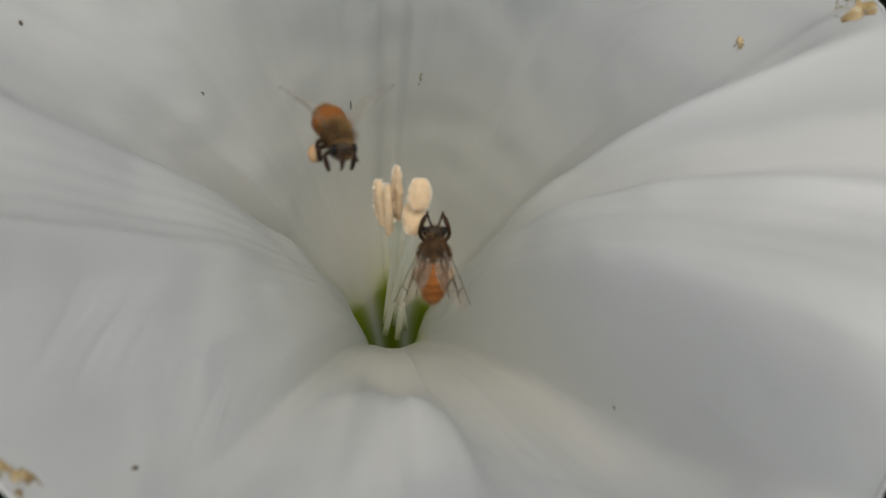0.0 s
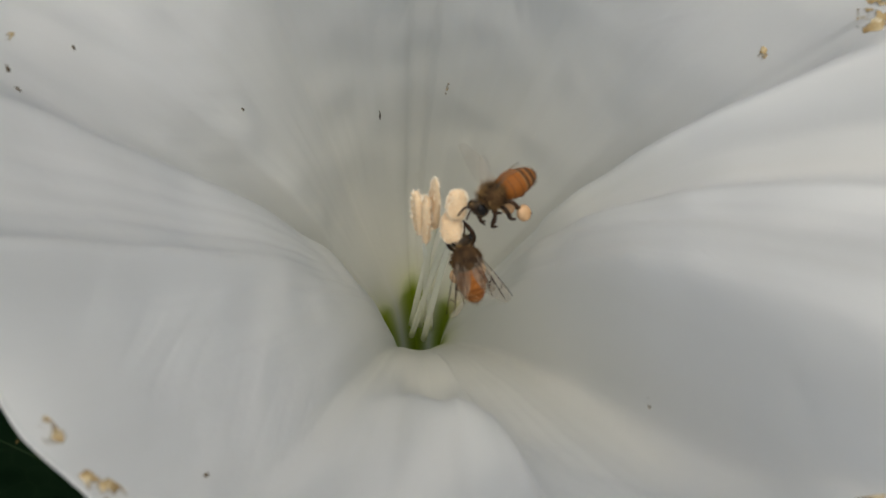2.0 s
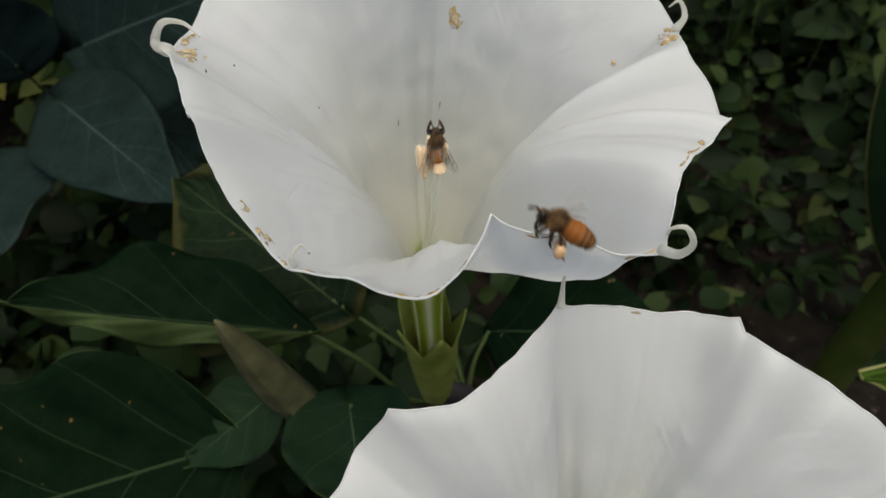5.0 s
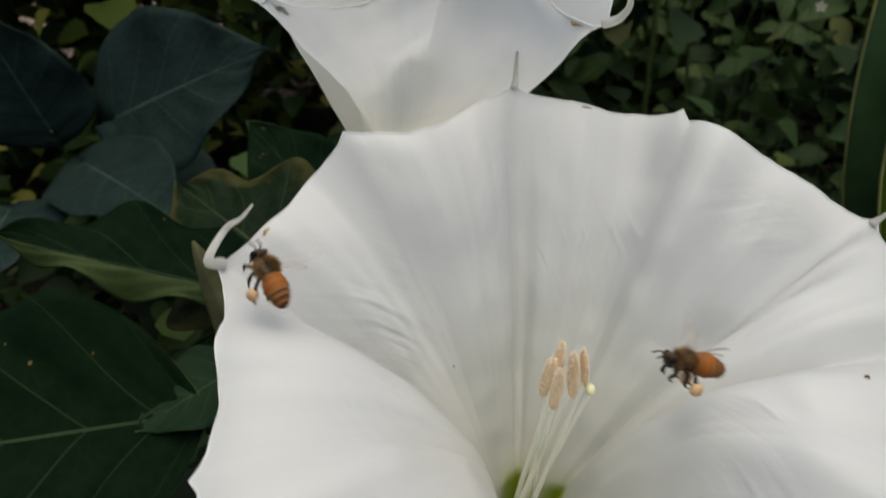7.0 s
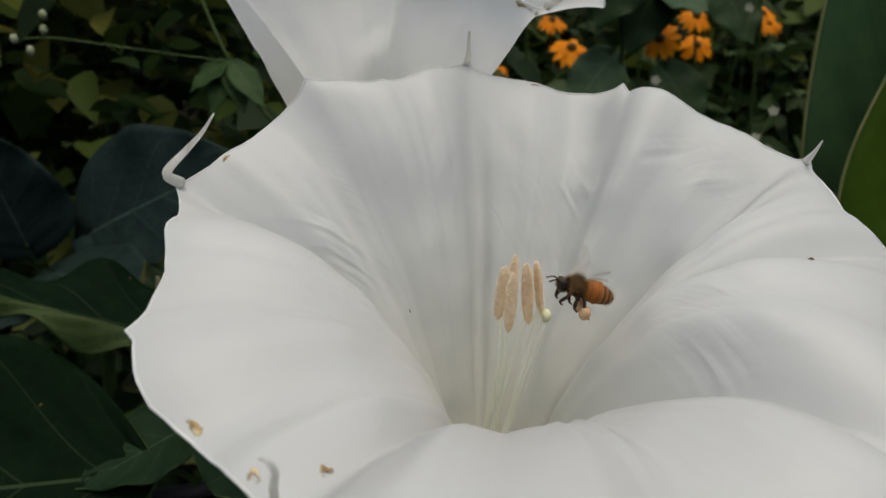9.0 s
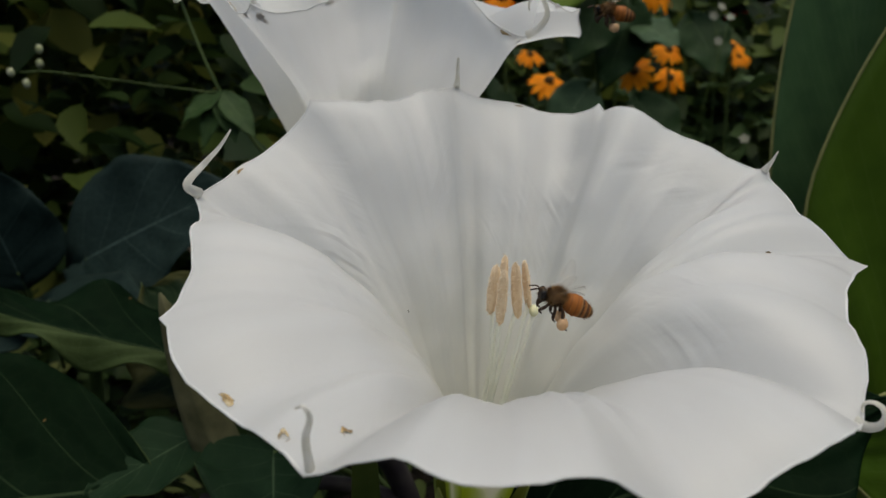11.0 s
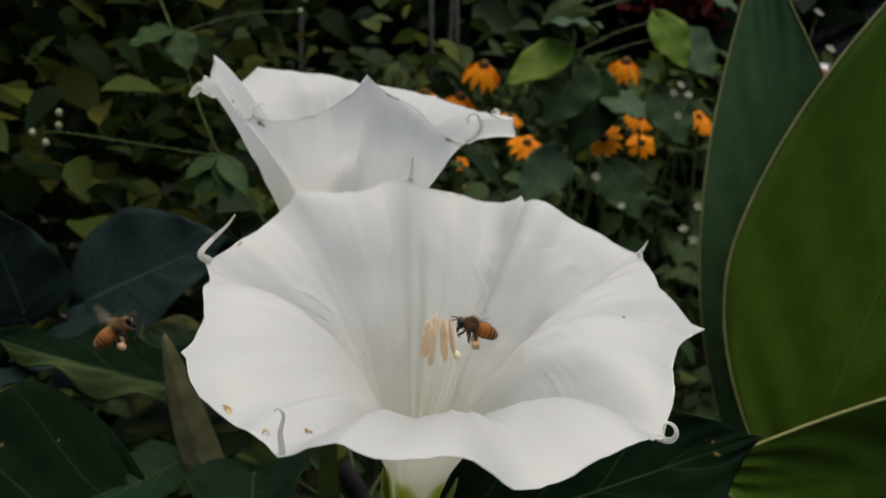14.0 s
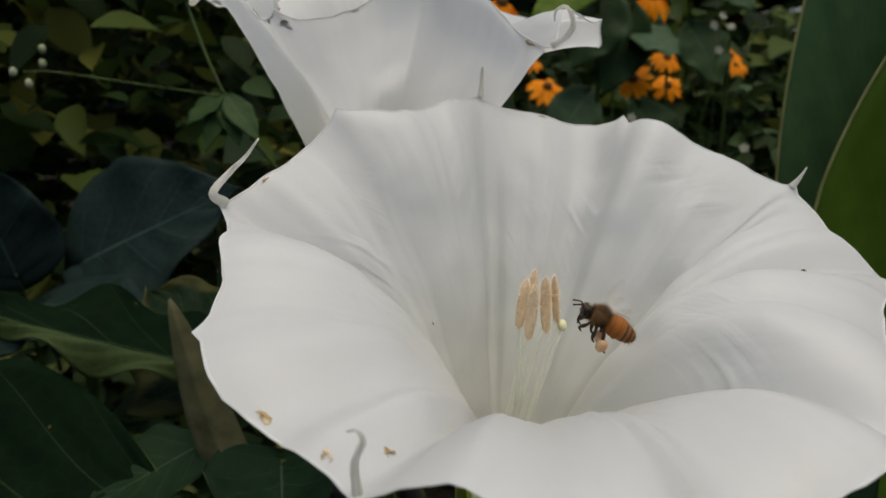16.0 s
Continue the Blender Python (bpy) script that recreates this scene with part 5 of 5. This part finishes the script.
def bee(label, flying, load):
    th = thing("honeybee", (0, 0, 0), label, "bee", "honeybees")
    ab = ball("abdomen", (0.0042, 0.0024, 0.0023), 24, 22, lambda v: 1 + 0.035 * math.cos(v[0] * 19) + (0.10 if v[0] > 0 else 0.06 * v[0]))
    tail = pose(-0.0049, 0, -0.0004, 0, -9, 0) if flying else pose(-0.0045, 0, -0.0014, 0, -28, 0)
    part("abdomen", moved(ab, tail), M_ABDOMEN if flying else M_ABDOMEN_AMBER, th, "amber abdomen with dark bands")
    part("fur", moved(hairs("fur", (0, 0, 0), (0.0040, 0.0024, 0.0023), 0.0006, 700, 7), tail), M_HAIR, th, "sparse tan abdomen fur")
    tx = part("thorax", ball("thorax", (0.0024, 0.0023, 0.0022), 20, 14), M_THORAX, th, "furry brown thorax")
    part("fur", hairs("fur", (0, 0, 0), (0.0023, 0.0022, 0.0021), 0.0012 if flying else 0.0005, 2600, 1), M_HAIR if flying else M_HAIR_DARK, tx, "short brown fur")
    if not flying:
        part("fur", hairs("fur", (-0.0003, 0, -0.0009), (0.0023, 0.0025, 0.0013), 0.0007, 1500, 3), M_HAIR, tx, "golden fringe of fur round the thorax")
    hd = part("head", moved(ball("head", (0.0012, 0.0018, 0.0016), 18, 12), pose(0.0031, 0, -0.0004, 0, 15, 0)), M_HEAD, th, "dark brown head")
    part("fur", hairs("fur", (0.0031, 0, -0.0003), (0.0012, 0.0016, 0.0015), 0.0006, 420, 2), M_HAIR, hd, "short tan fur")
    part("mouthparts", tube_mesh("mouthparts", bent([(0.0036, 0, -0.0015), (0.0037, 0, -0.0026), (0.0033, 0, -0.0036)], 7), [0.0004 - 0.00004 * k for k in range(7)]), M_LEG, hd)
    for sd in (-1, 1):
        part("eye", moved(ball("eye", (0.0008, 0.0006, 0.0012), 12, 9), pose(0.0033, sd * 0.0014, -0.0001, 0, 15, sd * 20)), M_EYE, hd, "black compound eye")
        part("antenna", tube_mesh("antenna", bent([(0.0040, sd * 0.0004, 0.0002), (0.0050, sd * 0.0009, 0.0008), (0.0066, sd * 0.0013, 0.0001)], 9), [0.00018] * 9, 6), M_LEG, hd, "thin dark antenna")
        for k, (x, drop, back, reach) in enumerate(((0.0014, 0.0036, 0.0016, 0.0022), (0.0002, 0.0044, -0.0008, 0.0026), (-0.0010, 0.0056, -0.0030, 0.0022))):
            path = bent([(x, sd * 0.0012, -0.0014), (0.0030, sd * 0.0024, -0.0012), (0.0046, sd * 0.0020, 0.0002), (0.0060, sd * 0.0014, -0.0004), (0.0064, sd * 0.0012, -0.0010)], 12) if k == 0 and not flying else bent([(x, sd * 0.0012, -0.0014), (x + back * 0.3, sd * reach, -0.0018), (x + back * 0.6, sd * reach * 0.95, -drop * 0.72), (x + back, sd * reach * 0.8, -drop), (x + back - 0.0008, sd * reach * 0.8, -drop - 0.0006)], 12)
            lg = part("leg", tube_mesh("leg", path, [0.00030, 0.00034, 0.00036, 0.00036, 0.00036, 0.00040, 0.00042, 0.00040, 0.00030, 0.00026, 0.00020, 0.00016], 7), M_LEG, th)
            if k == 2 and load:
                part("pollen_load", moved(ball("pollen_load", (0.0013, 0.0011, 0.0015), 14, 10, lambda v: 1 + 0.06 * math.sin(v[0] * 9 + v[1] * 7)), Matrix.Translation((x + back * 0.7, sd * reach * 1.05, -drop * 0.86))), M_BASKET, lg, "tan ball of pollen")
        if flying:
            for ln, wd, bk, lf in ((0.0094, 0.0030, sd * 18, sd * 38), (0.0066, 0.0022, sd * 42, sd * 28)):
                me = wing_mesh(ln, wd, 0, 0)
                mm = pose(0.0002, sd * 0.0015, 0.0014, lf, 0, bk) @ Matrix.Diagonal((1, sd, 1, 1))
                part("wing", moved(me, mm), M_WING_BLUR, th, "beating glassy wing")
        else:
            for ln, wd, bk in ((0.0098, 0.0034, 66), (0.0068, 0.0026, 74)):
                me = wing_mesh(ln, wd, 0, 0)
                mm = pose(0.0, sd * 0.0014, 0.0016, 0, 0, sd * bk) @ pose(0, 0, 0, sd * -6, 0, 0) @ Matrix.Diagonal((1, sd, 1, 1))
                wg = part("wing", moved(me, mm), M_WING, th, "folded glassy brown-veined wing")
                for veins in (((0.22, 0.0, 0.24, 0.96)), ((0.0, 0.0, -0.15, 0.90)), ((-0.2, 0.1, -0.55, 0.72)), ((0.05, 0.45, -0.45, 0.55)), ((0.2, 0.66, -0.12, 0.72))):
                    x0, y0, x1, y1 = veins
                    line = bent([(x0 * wd, y0 * ln, 0.0004), ((x0 + x1) / 2 * wd + 0.0001, (y0 + y1) / 2 * ln, 0.0009), (x1 * wd, y1 * ln, 0.0005)], 7)
                    part("vein", moved(tube_mesh("vein", line, [0.00007] * 7, 5), mm), M_LEG, wg)
    return th


bee_rest = bee("honeybee with folded glassy wings clinging to the stamens", False, True)
bee_hover = bee("honeybee hovering with tan pollen loads on its legs", True, True)
bee_pass = bee("honeybee in flight passing round the flowers", True, True)


# ---- what moves: metres and degrees at each moment ----
REST = [
    (0.00, -0.0015, 0.0589, 0.5477, 1, -24, 88),
    (0.30, -0.0035, 0.0599, 0.5461, 4, -46, 78),
    (0.50, -0.0035, 0.0602, 0.5465, -1, -35, 94),
    (0.80, -0.0049, 0.0607, 0.5461, 1, -46, 89),
    (1.00, -0.0032, 0.0614, 0.5450, -1, -48, 95),
    (1.30, -0.0021, 0.0622, 0.5437, 0, -51, 89),
    (1.50, -0.0027, 0.0620, 0.5442, 0, -48, 89),
    (1.80, -0.0029, 0.0626, 0.5444, -3, -46, 100),
    (2.00, -0.0023, 0.0615, 0.5433, -5, -34, 107),
    (2.30, -0.0015, 0.0608, 0.5438, -2, -41, 99),
    (2.50, -0.0013, 0.0620, 0.5440, -1, -30, 95),
    (2.80, -0.0027, 0.0627, 0.5435, -3, -30, 102),
    (3.00, -0.0017, 0.0620, 0.5436, -1, -31, 95),
    (3.30, -0.0027, 0.0628, 0.5427, -1, -32, 97),
    (3.50, -0.0009, 0.0602, 0.5439, 4, -35, 81),
    (3.80, -0.0031, 0.0623, 0.5460, 3, -39, 87),
    (4.00, -0.0023, 0.0622, 0.5425, 5, -39, 80),
    (4.20, -0.0022, 0.0622, 0.5398, 9, -39, 71),
    (5.20, -0.0072, 0.0701, 0.5559, -12, -56, 117),
    (5.57, -0.0117, 0.0699, 0.5576, -36, -38, -172),
    (5.93, -0.0162, 0.0696, 0.5593, -28, -16, -122),
    (6.30, -0.0207, 0.0694, 0.5610, -6, -6, -73),
    (6.50, -0.0219, 0.0689, 0.5451, -8, -21, -56),
    (6.80, -0.0173, 0.0584, 0.5506, -7, 6, -23),
    (7.05, -0.0106, 0.0652, 0.5493, 7, -10, 37),
    (7.30, -0.0040, 0.0720, 0.5480, 0, -30, 100),
    (16.00, -0.0040, 0.0720, 0.5480, 0, -30, 100),
]
HOVER = [
    (0.00, -0.0155, 0.0687, 0.5647, -17, -15, -69),
    (0.30, -0.0118, 0.0712, 0.5623, -26, -9, -53),
    (0.50, -0.0117, 0.0699, 0.5601, -29, -1, -47),
    (0.80, -0.0050, 0.0767, 0.5589, -3, -13, -86),
    (1.00, 0.0027, 0.0707, 0.5537, -5, 6, -108),
    (1.30, 0.0024, 0.0692, 0.5527, 37, -4, -152),
    (1.50, 0.0012, 0.0719, 0.5526, 38, -3, -157),
    (1.80, 0.0063, 0.0700, 0.5531, 38, 3, -150),
    (2.00, 0.0021, 0.0681, 0.5527, 34, 1, -142),
    (2.30, 0.0045, 0.0678, 0.5534, 37, 4, -149),
    (2.50, 0.0016, 0.0704, 0.5551, 34, 0, -145),
    (2.80, 0.0080, 0.0699, 0.5558, 33, 1, -143),
    (3.00, 0.0076, 0.0680, 0.5509, 39, -2, -166),
    (3.30, 0.0015, 0.0729, 0.5529, 37, 1, -161),
    (3.50, -0.0005, 0.0716, 0.5564, 36, 1, -161),
    (3.80, -0.0031, 0.0688, 0.5579, 27, 16, -125),
    (4.00, -0.0068, 0.0732, 0.5452, -13, 27, -101),
    (4.20, -0.0051, 0.0749, 0.5447, 21, 20, -117),
    (4.40, 0.0014, 0.0617, 0.5569, 21, -3, -155),
    (4.60, 0.0079, 0.0485, 0.5691, 36, -20, 164),
    (5.00, 0.0203, 0.0069, 0.5858, 33, -19, 158),
    (5.40, 0.0254, -0.0225, 0.5802, 30, -20, 159),
    (5.80, 0.0343, -0.0430, 0.5638, 26, -22, 160),
    (6.50, 0.0386, -0.0598, 0.5241, 18, -19, -177),
    (6.60, 0.0410, -0.0619, 0.5230, 18, -24, 179),
    (6.70, 0.0447, -0.0616, 0.5238, 14, -4, -160),
    (6.80, 0.0549, -0.0620, 0.5244, 14, -4, -160),
    (6.90, 0.0596, -0.0634, 0.5228, 14, -7, -169),
    (7.00, 0.0551, -0.0630, 0.5197, 13, -15, -174),
    (7.20, 0.0522, -0.0674, 0.5115, 12, -13, -176),
    (7.50, 0.0539, -0.0649, 0.5178, 9, -20, 177),
    (7.80, 0.0468, -0.0658, 0.5120, 7, -21, 178),
    (8.00, 0.0462, -0.0674, 0.5062, 6, -21, 178),
    (8.20, 0.0457, -0.0643, 0.5088, 4, -16, -179),
    (8.50, 0.0422, -0.0615, 0.5074, 2, -28, 180),
    (8.70, 0.0414, -0.0601, 0.5067, 1, -49, 166),
    (9.00, 0.0458, -0.0565, 0.5066, -2, -16, -173),
    (9.20, 0.0446, -0.0558, 0.5051, -2, -14, -173),
    (10.20, 0.0451, -0.0607, 0.5105, -4, -14, -179),
    (11.30, 0.0426, -0.0679, 0.5052, -4, -22, 178),
    (11.50, 0.0442, -0.0661, 0.5099, -4, -15, 177),
    (11.80, 0.0428, -0.0629, 0.5064, -4, -13, -180),
    (12.00, 0.0445, -0.0611, 0.5079, -4, -15, 180),
    (12.30, 0.0413, -0.0632, 0.5067, -5, -20, -175),
    (12.50, 0.0414, -0.0677, 0.5092, -6, -15, -177),
    (12.80, 0.0393, -0.0672, 0.5094, -7, -27, -176),
    (13.00, 0.0382, -0.0693, 0.5140, -8, -23, -175),
    (13.20, 0.0383, -0.0685, 0.5177, -8, -19, -175),
    (13.50, 0.0492, -0.0679, 0.5171, -8, -18, 179),
    (13.80, 0.0442, -0.0678, 0.5160, -8, -16, -180),
    (14.00, 0.0437, -0.0681, 0.5131, -8, -18, -177),
    (14.30, 0.0416, -0.0691, 0.5132, -8, -25, -175),
    (14.50, 0.0390, -0.0671, 0.5137, -10, -44, 174),
    (14.70, 0.0388, -0.0689, 0.5182, -7, -19, -174),
    (15.00, 0.0485, -0.0696, 0.5248, -6, -10, -178),
    (15.20, 0.0436, -0.0716, 0.5175, -6, -24, 178),
    (15.50, 0.0491, -0.0749, 0.5120, -6, -31, 176),
    (15.80, 0.0452, -0.0739, 0.5107, -5, -20, 176),
    (16.00, 0.0434, -0.0732, 0.5077, -5, -27, 173),
]
PASS = [
    (0.00, -0.5500, -0.3000, 0.7500, 0, 0, 30),
    (5.00, -0.3000, -0.3000, 0.7000, 0, 0, 60),
    (6.00, -0.0800, -0.2200, 0.6200, 0, 10, 80),
    (6.50, -0.0075, -0.0604, 0.5322, 7, -36, 106),
    (6.60, -0.0084, -0.0550, 0.5345, 17, -24, 146),
    (6.70, -0.0181, -0.0477, 0.5426, 17, -18, 169),
    (6.80, -0.0170, -0.0498, 0.5389, 16, -20, 168),
    (6.90, -0.0253, -0.0487, 0.5402, 15, -21, 175),
    (7.00, -0.0287, -0.0528, 0.5343, 24, -37, 131),
    (7.10, -0.0249, -0.0508, 0.5334, 45, -29, 73),
    (7.20, -0.0138, -0.0348, 0.5405, 10, -26, 73),
    (7.30, 0.0067, -0.0178, 0.5423, 0, -22, 92),
    (7.40, 0.0065, -0.0187, 0.5403, 2, -26, 87),
    (7.50, 0.0071, -0.0101, 0.5478, 2, -27, 87),
    (7.80, 0.0117, -0.0001, 0.5812, 3, -29, 87),
    (8.70, 0.0916, 0.0483, 0.6069, -11, -7, 137),
    (9.60, 0.1715, 0.0967, 0.6326, -3, 17, -176),
    (11.30, 0.0657, 0.0081, 0.5664, -4, -11, 175),
    (11.50, 0.0704, 0.0009, 0.5666, -4, -8, 176),
    (11.80, 0.0644, 0.0022, 0.5566, -4, -14, 174),
    (12.00, 0.0651, 0.0009, 0.5528, -4, -15, 180),
    (12.30, 0.0528, -0.0027, 0.5579, -5, -11, -179),
    (12.50, 0.0404, -0.0204, 0.5576, -5, -18, -169),
    (12.70, 0.0260, -0.0373, 0.5441, -7, -28, -170),
    (12.80, 0.0194, -0.0398, 0.5388, -6, -12, -168),
    (13.00, -0.0026, -0.0451, 0.5294, -8, -14, -180),
    (13.20, -0.0146, -0.0525, 0.5311, -8, -21, 179),
    (13.30, -0.0118, -0.0511, 0.5424, -8, -13, -179),
    (13.50, -0.0081, -0.0541, 0.5312, -8, -22, 179),
    (13.60, -0.0122, -0.0588, 0.5265, -8, -22, 160),
    (13.70, -0.0392, -0.0645, 0.5277, -8, -6, 164),
    (13.75, -0.0545, -0.0643, 0.5203, -15, -33, 118),
    (13.80, -0.0698, -0.0641, 0.5130, 11, -55, 51),
    (14.00, -0.0649, -0.0627, 0.5095, 8, -36, 21),
    (14.10, -0.0681, -0.0501, 0.5145, 7, -28, 17),
    (14.20, -0.0627, -0.0329, 0.5231, 7, -21, 14),
    (14.30, -0.0678, -0.0102, 0.5235, 7, -28, 17),
    (14.50, -0.0593, 0.0547, 0.5511, 10, -38, 46),
    (14.60, -0.0596, 0.0632, 0.5594, 0, -40, 96),
    (14.70, -0.0599, 0.0717, 0.5676, -8, -36, 146),
    (14.80, -0.0621, 0.0739, 0.5685, -7, -25, 172),
    (15.00, -0.0713, 0.0685, 0.5855, -6, 1, 178),
    (15.20, -0.1010, 0.0996, 0.5862, -5, 11, -167),
    (15.50, -0.1234, 0.1059, 0.5546, -5, -14, -174),
    (15.80, -0.1645, 0.1125, 0.5579, -5, -14, -174),
    (16.00, -0.2029, 0.0993, 0.5547, -4, -14, -174),
]


def motions():
    for ob, rows in ((bee_rest, REST), (bee_hover, HOVER), (bee_pass, PASS)):
        walk(ob, [(t, pose(x, y, z, rx, ry, rz)) for t, x, y, z, rx, ry, rz in rows])


motions()
